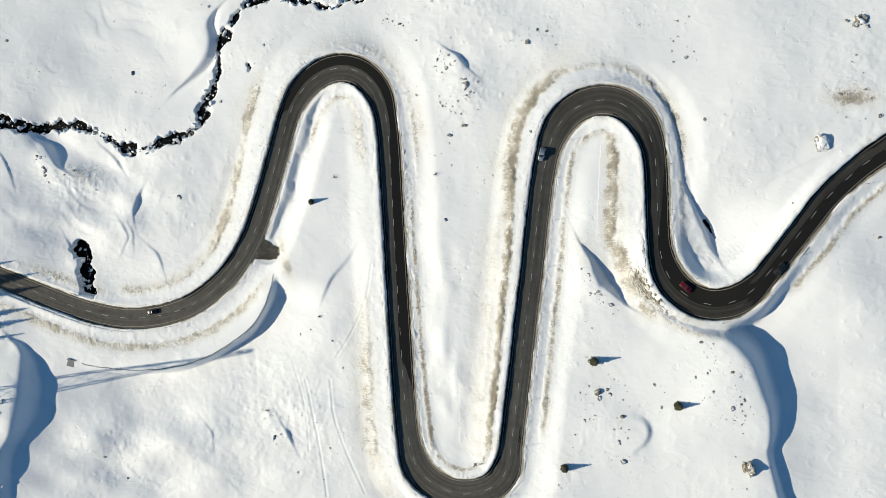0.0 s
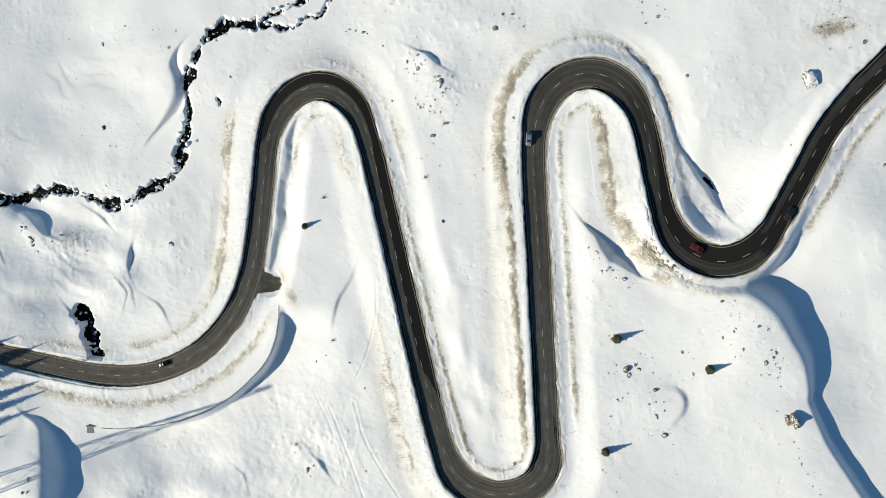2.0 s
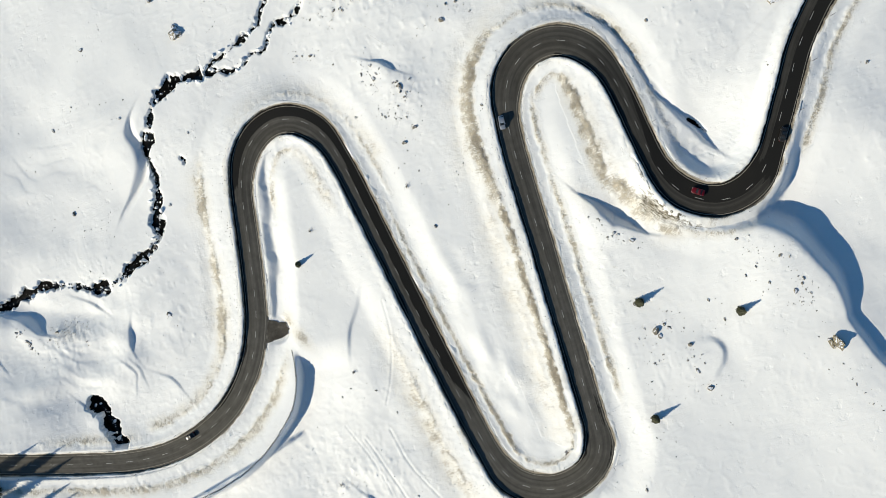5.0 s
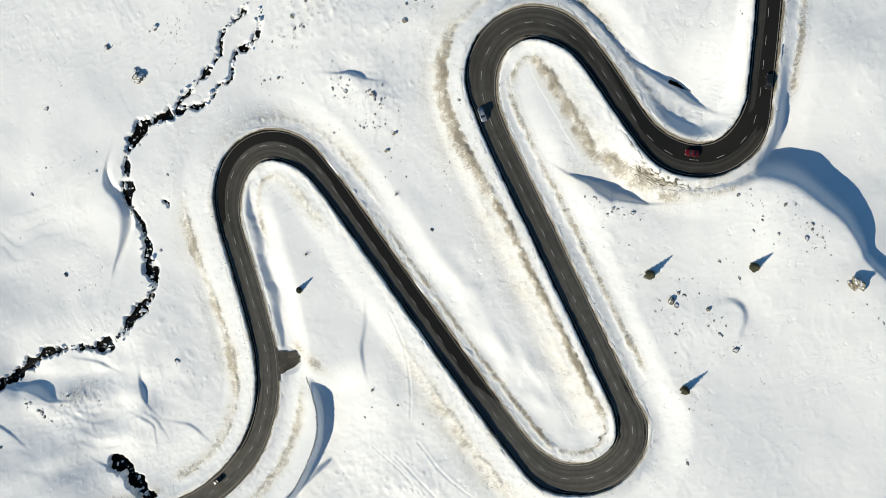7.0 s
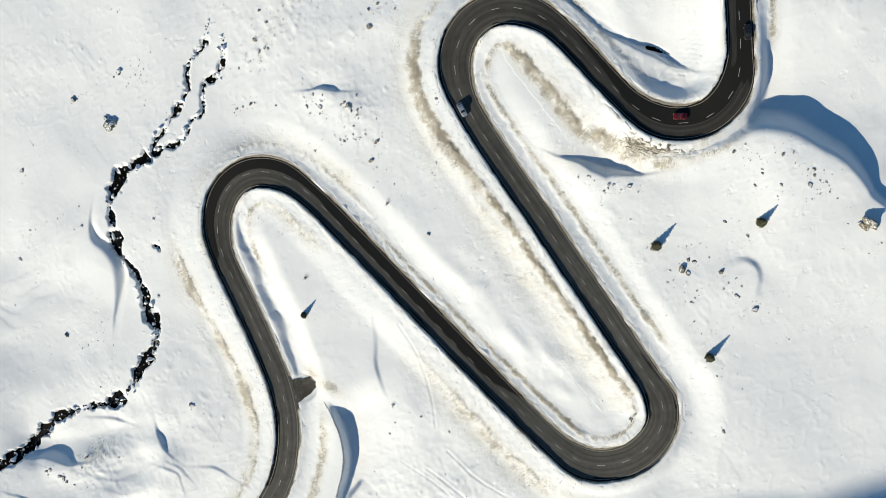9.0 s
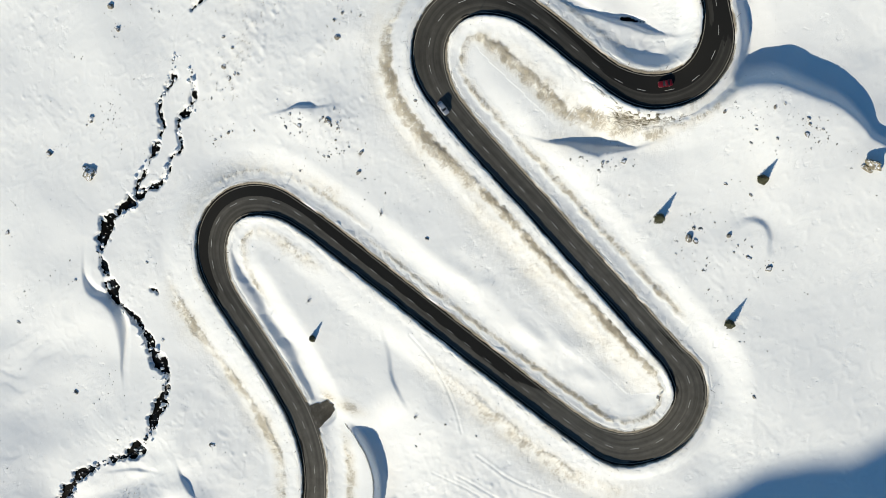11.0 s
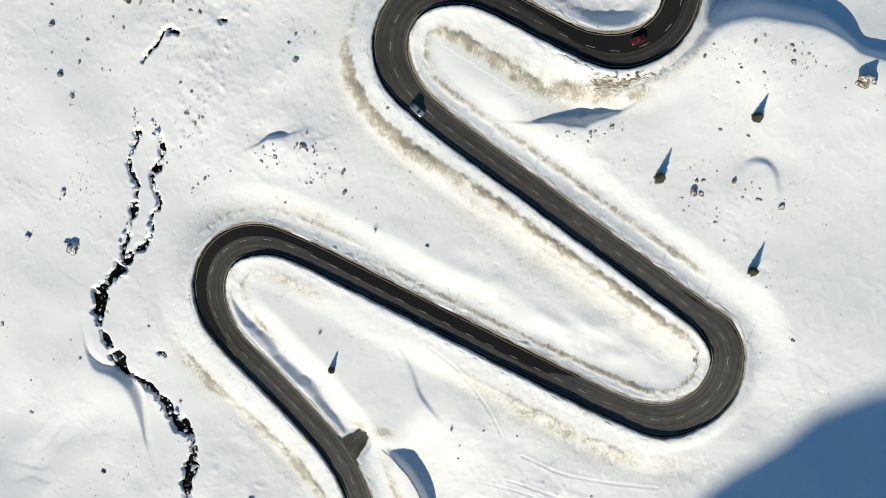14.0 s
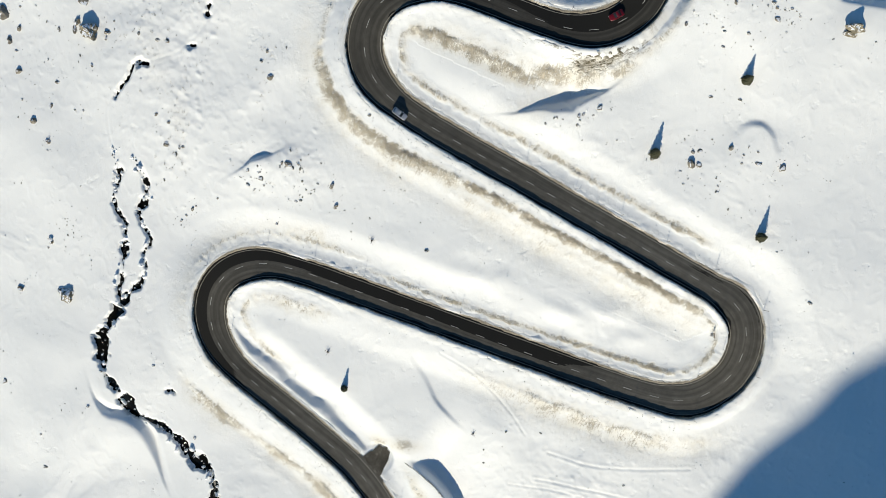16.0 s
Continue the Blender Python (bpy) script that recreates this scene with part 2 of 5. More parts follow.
def brow(points, rise, back, run, seed, wild=0.5, clear=4.0, steep=0.85, deep=0.61):
    """A crest whose far side, on the right of the line, lies in its own shade: points hold x, y and the width of that shade."""
    p = np.array(points, float)
    line = spline(p[:, :2], 0.4)
    n = len(line)
    knots = np.r_[0, np.cumsum(np.hypot(*np.diff(p[:, :2], axis=0).T))]
    width = np.interp(np.linspace(0, knots[-1], n), knots, p[:, 2])
    width = blurred(np.pad(width, 6, mode="edge"), 2.5)[6:-6] * (1 + wild * (0.10 * wander(n, 9, seed) + 0.05 * wander(n, 3, seed + 1)))
    way = np.gradient(line, axis=0)
    way /= np.hypot(*way.T)[:, None]
    facing = np.abs(way[:, 1] * 0.983 - way[:, 0] * 0.186).clip(0.5, 1)
    reach = max(2.2 * back, width.max() + run + 3)
    near, d, gone = along(line, reach)
    i = gone.astype(int)
    weight, w, face = np.zeros(X.shape), np.zeros(X.shape), np.zeros(X.shape)
    for (px, py), a, b in zip(line, width, facing):
        box_of = window(px, py, reach)
        k = 1 / ((X[box_of] - px) ** 2 + (Y[box_of] - py) ** 2 + 0.3) ** 3
        weight[box_of] += k
        w[box_of] += k * a
        face[box_of] += k * b
    w, face = (w / weight.clip(1e-15)).clip(0.25), (face / weight.clip(1e-15)).clip(0.5)
    beyond = np.where((gone < 1) | (gone > n - 2), np.sqrt((near**2 - d**2).clip(0)), 0)
    d = d + wild * (0.35 * wander(n, 10, seed + 2) + 0.15 * wander(n, 3, seed + 3))[i] * (1 - step_up(4, 14, near)) * w / width.max()
    top = rise * w / width.max()
    drop = deep * w / face
    down = top - drop * step_up(0, steep, d / w) ** 1.3 + (drop - top) * step_up(0, 1, (d - w) / run)
    m = (near < 900) * np.exp(-((beyond / (2.5 + 0.3 * near.clip(0, 40))) ** 2)) * step_up(0.8, clear, off)
    Z[:] += m * np.where(d < 0, top * np.exp(-((d.clip(None, 0) / back) ** 2)), down)


def channel(points, width, depth, seed, bare=1.0, bank=0.5, gaps=0.0, ragged=1.0):
    """A stream bed cut into the snow, bare and dark in its bottom, bridged by snow here and there."""
    line = spline(points, 0.5)
    n = len(line)
    line = line + np.stack([wander(n, 5, seed), wander(n, 5, seed + 1)], 1) * 0.55
    near, d, gone = along(line, 8)
    i = gone.astype(int)
    half = (width * (0.72 + 0.7 * wander(n, 3.5, seed + 2)).clip(0.12, 1.7) / 2)[i]
    shut = (step_up(gaps - 0.25, gaps, 0.5 + 0.5 * wander(n, 6, seed + 3)))[i] if gaps else 1.0
    edge = half + ragged * (0.40 * small + 0.45 * tiny)
    cut = 1 - step_up(0, bank, near - edge)
    Z[:] -= depth * cut * shut
    island = 1 - 0.9 * step_up(0.75, 0.9, small * 0.7 + tiny * 0.6) * (ragged > 0.5)
    rock[:] = np.maximum(rock, bare * (1 - step_up(-0.15, 0.2, near - edge)) * step_up(0.45, 0.55, shut * np.ones(X.shape)) * island)


def groove(points, width, depth):
    """A shallow track pressed into the snow."""
    near, d, gone = along(spline(points, 0.4), 4)
    Z[:] += depth * (0.7 * np.exp(-(((near - width) / (0.4 * width)) ** 2)) - np.exp(-((near / (0.5 * width)) ** 2)))


def blob(px, py, rx, ry, turn=0.0):
    w = window(px, py, 2.5 * max(rx, ry))
    c, s = math.cos(radians(turn)), math.sin(radians(turn))
    u, v = (X[w] - px) * c + (Y[w] - py) * s, -(X[w] - px) * s + (Y[w] - py) * c
    return w, np.exp(-((u / rx) ** 2 + (v / ry) ** 2))


# the road's own cut and fill
near, lateral, gone = along(road, 34)
lateral = -lateral
here = gone.astype(int)
half = road_half[here]
road_s = gone + (X - road[here, 0]) * road_dir[here, 0] + (Y - road[here, 1]) * road_dir[here, 1]
weight = np.zeros(X.shape)
level = np.zeros(X.shape)
for (px, py), pz in zip(road[::2], road_z[::2]):
    w = window(px, py, 34)
    k = 1 / ((X[w] - px) ** 2 + (Y[w] - py) ** 2 + 0.5) ** 2
    weight[w] += k
    level[w] += k * pz
level = np.where(weight > 0, level / np.maximum(weight, 1e-12), Z)
off = near - half
bench = 1 - step_up(0.5, 13.0, off)
Z -= 0.05 * (X - 96).clip(0, 26) * (1 - step_up(0, 26, Y)) * step_up(-95, -70, Y)
Z = Z * (1 - bench) + (level + 0.03 * small + 0.02 * tiny) * bench

# snowy edges and hollows
scarp(WALL, 1.0, 7, 5.0, 2.4, 26, 41, (34, 8), 0.25)
brow(KNOLL_EDGE, 3.6, 20, 40, 42, 0.8, 6)
brow([(56.2, -20.9, 0.5), (51.2, -17.4, 4.5), (49, -15.8, 5.0), (46.9, -14.6, 6.8), (45.2, -10.7, 6.2), (44.2, -6.2, 3.2), (41, 0.6, 0.5)], 1.4, 7, 16, 43, 1.4)
hollow([(88.1, -8.8), (87, -5.7), (83.6, 5), (80.2, 11.7), (77.2, 20), (75.6, 28.3), (73.8, 37.7), (71, 47), (66.6, 54.4), (60.4, 60), (52, 63.5), (44, 65)], 0.19, 2.4, 64, 44, (8, 30), 0.2)
brow([(86.4, -6.6, 0.5), (83.3, -1.5, 3.4), (80.9, 3.7, 4.2), (78.7, 8.7, 3.6), (76.5, 14.3, 2.0), (74.6, 20.8, 1.0), (73.4, 30.2, 0.9), (72.0, 38.1, 1.1), (69.2, 45.3, 1.1), (65.7, 51.1, 0.5)], 0.5, 4, 26, 45, 1.2, 3)
brow([(-109.6, 59.5, 0.5), (-104.3, 64.4, 1.6), (-100, 69, 3.4), (-97.5, 72.9, 4.2), (-96.9, 78.3, 4.4), (-97.5, 83.2, 4), (-95.6, 86.9, 2.2), (-91.8, 90.2, 0.5)], 0.7, 9, 3, 46, deep=0.50, steep=1.1)
mound(-201.4, -89.1, 62, 40, 0, 6.5)
mound(-191.7, 0, 34, 17, 10, 3.6)
brow([(x + 1.0, y, 0.9 * w) for x, y, w in GULLY_EDGE], 5.0, 34, 30, 47, 1.2, deep=0.50)
brow([(-157.5, 28.4, 0.5), (-161.2, 30.7, 3.0), (-164.4, 35.2, 4.2), (-166.8, 37.8, 2.8), (-170.4, 40.6, 0.6)], 1.2, 8, 12, 51, 0.8, steep=1.0)
brow([(-126.6, 9.7, 0.4), (-127, 12.6, 2.4), (-126.2, 15.6, 3.0), (-124.8, 18.5, 0.8)], 0.9, 7, 12, 52, deep=0.54, steep=1.0)
brow([(-132, 28, 0.4), (-133.9, 30.5, 1.0), (-137.3, 34.2, 0.7), (-142.1, 38.2, 0.3)], 0.4, 4, 8, 53, deep=0.5, steep=1.0)
brow([(-130.3, -1.2, 0.3), (-128.9, 1.9, 0.9), (-130.4, 5.9, 0.9), (-132.6, 9, 0.3)], 0.3, 3, 4, 54, deep=0.42, steep=1.0)
brow([(-126.5, -0.3, 0.3), (-126.5, 3, 0.8), (-127.9, 6.3, 0.3)], 0.3, 3, 4, 55, deep=0.42, steep=1.0)
brow([(-114.1, -10.8, 0.3), (-115.1, -7.9, 0.9), (-117.1, -4.7, 0.9), (-120.1, -2, 0.3)], 0.4, 4, 8, 56, deep=0.5, steep=1.0)
brow([(-148.3, -13.8, 0.8), (-149.8, -10.4, 1.8), (-151.3, -6, 2.0), (-154.3, -1.4, 0.5)], 0.8, 5, 4, 57)
brow([(-179.1, 24, 0.5), (-180.6, 27.9, 0.9), (-182.8, 32.4, 0.9), (-185.6, 36.4, 0.5)], 0.4, 5, 9, 58, deep=0.52, steep=1.0)
brow([(3.8, 60.7, 0.4), (0.8, 63.7, 2.2), (-1.2, 66.2, 2.2), (-3.8, 68.3, 0.4)], 0.9, 6, 6, 59)
brow([(-59.8, -75.8, 0.3), (-62.8, -70.7, 1.6), (-65.5, -66.3, 0.4)], 0.6, 5, 9, 60, deep=0.5, steep=1.0)
brow([(-91.9, -75.7, 0.3), (-92.4, -72.1, 0.9), (-95.4, -69.1, 0.3)], 0.4, 6, 8, 61, deep=0.42, steep=1.0)
scarp([(-119, 12), (-130.9, 16), (-144.3, 20.9), (-158.2, 27.7), (-172.8, 37.3), (-183.6, 45.9)], 0.6, 9, 2.6, 11, 20, 48, (12, 14), 0.9)
scarp([(-53, -26), (-48.5, -17), (-45.6, -11.4), (-39.8, -4.0), (-35, 5)], 0.35, 6, 0.6, 1.5, 12, 40, (14, 20), 0.6)
scarp([(57, -72.5), (60.7, -67.6), (62.8, -62.9), (61.5, -59.0), (56, -56.6)], 0.4, 6, 0.95, 2.2, 8, 38, (9, 9))
# the lee of the bank: a shaded trough along the inside of the first bend
for first, last, wide, deep in ((234, 302, 5.0, 0.37),):
    rim = [road[i] - road_left[i] * (road_half[i] + 1.3) for i in range(first, last, 8)]
    brow([(x, y, wide * math.sin(math.pi * (k + 0.3) / (len(rim) - 0.4))) for k, (x, y) in enumerate(rim)], 0.25, 2, 9, 35 + first, 2.5, 1.6, 1.0, deep)
near_bend = [int(np.argmin(np.hypot(road[:, 0] - x, road[:, 1] - y))) for x, y in ((-15, -77.5), (12, -85))]
outside = slice(near_bend[0], near_bend[1], 6)
scarp(road[outside] - road_left[outside] * 6.6, 0.1, 2, 1.3, 4.0, 14, 34, (12, 12), 0.5)
# broad billows of drifted snow
billows = field(30, 11, 0.55)
for px, py, rx, ry, amount in ((-134.8, -84.9, 55, 26, 1.5), (-149, 11.9, 45, 20, 1.1), (-60, -70, 25, 30, 0.5), (20, 120, 50, 25, 0.25), (115.9, -40.3, 30, 60, 0.5), (-129.9, 79.9, 50, 30, 0.6)):
    w, g = blob(px, py, rx, ry)
    Z[w] += amount * g * billows[w] * step_up(8, 22, off[w])
mound(-107, 17, 4, 3, 20, 0.5)
mound(-149, 11.9, 14, 5, -20, 1.3)
mound(-139.6, 4, 11, 4, -25, 0.9)
mound(-165.6, 9.9, 12, 4, -15, 0.9)
mound(-125, 25, 9, 4, -35, 0.8)
mound(-135.7, -77.8, 16, 7, 25, 1.1)
mound(-105, -84, 12, 6, -30, 0.9)
mound(54, -63, 9, 8, 0, 0.9)
mound(2, 56, 8, 11, 20, 0.8)
mound(24, 71, 12, 6, -20, 0.8)
# soft hollows between two legs of the road
for px, py, rx, ry, amount in ((-5.9, -14.7, 7, 12, 0.22), (-5.8, -39.5, 7, 12, 0.22), (-2.3, -52.7, 7, 12, 0.22)):
    w, g = blob(px, py, rx, ry)
    Z[w] += amount * g * (drifts[w] + 0.8 * middle[w])
# rough ground where the wind has bared tussocks
for px, py, rx, ry, amount in ((-149, 23.8, 14, 6, 0.12), (-100, -70, 45, 26, 0.05), (-60, -60, 20, 25, 0.05), (30, 112, 30, 18, 0.07), (10, 92, 30, 10, 0.06),
                               (2, 54, 8, 12, 0.08), (127.6, 55.7, 12, 18, 0.06), (-55, 40, 6, 20, 0.05), (-139.6, 8, 30, 14, 0.05), (60, -12, 8, 8, 0.10)):
    w, g = blob(px, py, rx, ry)
    Z[w] += amount * g * (0.8 * small[w] + 0.8 * tiny[w] + 0.6 * drifts[w])
# ski and animal tracks
groove([(-55.9, -50), (-52.7, -62.4), (-49.3, -79), (-47, -93)], 0.7, 0.13)
groove([(-46.3, -50), (-44.6, -62.5), (-40.2, -75), (-33, -90)], 0.7, 0.13)
groove([(-44, -41.5), (-38.6, -33), (-33, -20), (-31, -7.5)], 0.6, 0.11)
groove([(-61, -43.6), (-55.8, -60.4), (-54, -77)], 0.6, 0.11)
channel(STREAM, 3.5, 1.6, 51, gaps=0.24)
channel(STREAM_SOUTH, 1.8, 1.1, 55, gaps=0.42, ragged=0.8)
channel(STREAM_NORTH, 1.6, 1.1, 59, gaps=0.45, ragged=0.8)
channel(STREAM_UPPER, 0.75, 1.2, 63, ragged=0.35)
channel([(13.9, 109.4), (11.4, 110.4)], 1.5, 1.2, 64)
channel([(25.6, 95.2), (27.4, 94.4)], 1.0, 1.0, 65)
channel([(32.4, 93.8), (35.9, 94.2)], 0.6, 0.8, 66, gaps=0.4)
groove([(0.9, 112.9), (-2.9, 113.6), (-9.1, 111.3), (-13.8, 108.5)], 0.6, 0.09)
groove([(14, 106), (20.2, 98.3), (23.6, 96.7), (26.6, 94.5), (29.1, 93.8), (36, 91.5)], 0.7, 0.10)
channel(CULVERT_GAP, 3.6, 2.6, 67)
channel([(-79.6, 68.5), (-78.2, 65)], 1.3, 0.9, 69)
channel([(83, 8), (84, 5.6), (84.7, 3.4), (85.3, 1.2)], 1.1, 1.6, 75, bank=0.3, ragged=0.2)
# grey tussocks and brown soil that show through
for px, py, rx, ry, turn, amount in ((-149, 26.8, 9, 3.5, -25, 0.30), (-65.6, -1.5, 2.4, 4, 10, 0.5), (-63.4, -8.5, 2.6, 6, 20, 0.48), (59, -14, 5, 4, -50, 0.75), (63, -22, 5, 2.5, -40, 0.6),
                                     (125.4, 46.5, 7, 3, 0, 0.8), (3, 92, 14, 4, 20, 0.13), (16, 104, 14, 6, 30, 0.13), (-36, -60, 3, 16, 5, 0.22), (15, -2, 6, 16, 8, 0.2),
                                     (-57, 86, 6, 3, 0, 0.1), (44, -3, 4, 9, 30, 0.25)):
    w, g = blob(px, py, rx, ry, turn)
    dirt[w] = np.maximum(dirt[w], amount * g)
# torn turf and soil below the upper bend
turf = np.zeros(X.shape)
for px, py, rx, ry, turn, amount in ((62.5, 2, 8, 2.6, -62, 0.42), (63.2, -6, 8, 3.2, -75, 0.62), (61.4, -13, 7, 3.6, -55, 0.75), (64.4, -17.5, 7, 3.4, -45, 0.85), (69.5, -22.5, 6, 2.4, -35, 0.6)):
    w, g = blob(px, py, rx, ry, turn)
    turf[w] = np.maximum(turf[w], amount * g)
Z += 0.12 * turf * (tiny + 0.6 * small)
# the lay-by beside the bend
TURNOUT = (-71.6, -3.2)
w, g = blob(*TURNOUT, 5.6, 5.0)
flat_part = step_up(0.30, 0.5, g)
Z[w] = Z[w] * (1 - flat_part) + (level[w] - 0.14) * flat_part


# banks that the plough has thrown up
bank_height = {1: 1.0 + 0.10 * wander(len(road), 3, 21) + 0.2 * wander(len(road), 25, 22), -1: 0.95 + 0.10 * wander(len(road), 3, 23) + 0.2 * wander(len(road), 25, 24)}
outward = road_left[:, 0]
for side in (1, -1):
    bank_height[side] *= 1 - 0.76 * step_up(0.1, 0.7, outward * side)
at_lay_by = int(np.argmin(np.hypot(road[:, 0] + 75.5, road[:, 1] + 2.5)))
lay_by_gap = step_up(at_lay_by - 6, at_lay_by - 4, ROAD_S) * (1 - step_up(at_lay_by + 4, at_lay_by + 6, ROAD_S))
bank_height[-1] *= 1 - lay_by_gap
bank = np.where(lateral > 0, bank_height[1][here], bank_height[-1][here])
lee = step_up(0.1, 0.7, np.sign(lateral) * outward[here])
fade = np.exp(-((off - 1.0).clip(0) / (2.6 + 3.4 * lee)) ** 1.4) * (1 - step_up(5, 11, off))
Z += np.where(near < 900, 0.86 * bank * fade * (1 + 0.06 * small + 0.05 * tiny), 0)
under = 1 - step_up(0.25, 0.95, off)
Z = Z * (1 - under) + (level - 0.25) * under

# brown streaks of grit and grass along the road, the first with relief shade in its colour: side, from, to, offset at
# both ends, width, strength
for side, s0, s1, o0, o1, wide, strong in STREAKS:
    m = step_up(s0 - 6, s0 + 6, gone) * (1 - step_up(s1 - 6, s1 + 6, gone)) * (near < 900)
    middle_line = o0 + (o1 - o0) * ((gone - s0) / (s1 - s0)).clip(0, 1) + 0.3 * wander(len(road), 22, 31)[here]
    d = lateral * side - middle_line
    d = d + 0.30 * tiny + 0.25 * small
    strong = strong * (1 + 0.28 * wander(len(road), 5, 32) + 0.12 * wander(len(road), 2, 33))[here]
    dirt = np.maximum(dirt, m * strong * np.exp(-((d / np.where(d < 0, 0.6 * wide, 1.35 * wide)) ** 2)))
    if np.mean(strong) > 0.4:
        Z += m * strong * np.exp(-(((lateral * side - middle_line) / 0.9) ** 2)) * (0.22 + 0.16 * tiny + 0.12 * small)
dirt = np.maximum(dirt, 0.16 * np.exp(-((off - 0.8) / 1.6) ** 2) * (near < 900))


def ground_z(x, y):
    """Height of the snow at a place."""
    i, j = np.searchsorted(gx, x) - 1, np.searchsorted(gy, y) - 1
    u, v = (x - gx[i]) / (gx[i + 1] - gx[i]), (y - gy[j]) / (gy[j + 1] - gy[j])
    return float((Z[j, i] * (1 - u) + Z[j, i + 1] * u) * (1 - v) + (Z[j + 1, i] * (1 - u) + Z[j + 1, i + 1] * u) * v)

# ---- materials ----
def material(name, rough=0.8, metal=0.0):
    m = bpy.data.materials.new(name)
    m.use_nodes = True
    p = m.node_tree.nodes["Principled BSDF"]
    p.inputs["Roughness"].default_value, p.inputs["Metallic"].default_value = rough, metal
    return m, m.node_tree, p


def node(tree, kind, **values):
    n = tree.nodes.new(kind)
    for key, value in values.items():
        n.inputs[key].default_value = value
    return n


def noise_of(tree, scale, detail=4.0, rough=0.55, kind="Object"):
    c = tree.nodes.new("ShaderNodeTexCoord")
    n = node(tree, "ShaderNodeTexNoise", Scale=scale, Detail=detail, Roughness=rough)
    tree.links.new(c.outputs[kind], n.inputs["Vector"])
    return n.outputs["Fac"]


def ramp(tree, value, stops):
    r = tree.nodes.new("ShaderNodeValToRGB")
    e = r.color_ramp.elements
    while len(e) < len(stops):
        e.new(0.5)
    for el, (at, colour) in zip(e, stops):
        el.position, el.color = at, (*colour, 1) if len(colour) == 3 else colour
    tree.links.new(value, r.inputs["Fac"])
    return r.outputs["Color"]


def grey(v):
    return (v, v, v)


def mix(tree, fac, a, b, how="MIX"):
    m = tree.nodes.new("ShaderNodeMix")
    m.data_type, m.blend_type = "RGBA", how
    for socket, value in ((m.inputs[0], fac), (m.inputs[6], a), (m.inputs[7], b)):
        if isinstance(value, bpy.types.NodeSocket):
            tree.links.new(value, socket)
        else:
            socket.default_value = value if isinstance(value, float) else (*value, 1)
    return m.outputs[2]


def sums(tree, how, a, b):
    m = tree.nodes.new("ShaderNodeMath")
    m.operation, m.use_clamp = how, False
    for socket, value in zip(m.inputs, (a, b)):
        if isinstance(value, bpy.types.NodeSocket):
            tree.links.new(value, socket)
        else:
            socket.default_value = value
    return m.outputs[0]


def bump(tree, p, height, strength, distance):
    b = node(tree, "ShaderNodeBump", Strength=strength, Distance=distance)
    tree.links.new(height, b.inputs["Height"])
    tree.links.new(b.outputs["Normal"], p.inputs["Normal"])


def attribute(tree, name):
    a = tree.nodes.new("ShaderNodeAttribute")
    a.attribute_name = name
    return a.outputs["Fac"]


def plain(name, colour, rough=0.7, metal=0.0, vary=0.25, scale=6.0):
    """A surface of one colour with grain and wear."""
    m, t, p = material(name, rough, metal)
    n = noise_of(t, scale, 5)
    t.links.new(mix(t, n, tuple(c * (1 - vary) for c in colour), tuple(min(1, c * (1 + vary)) for c in colour)), p.inputs["Base Color"])
    bump(t, p, noise_of(t, scale * 4, 3), 0.2, 0.01)
    return m


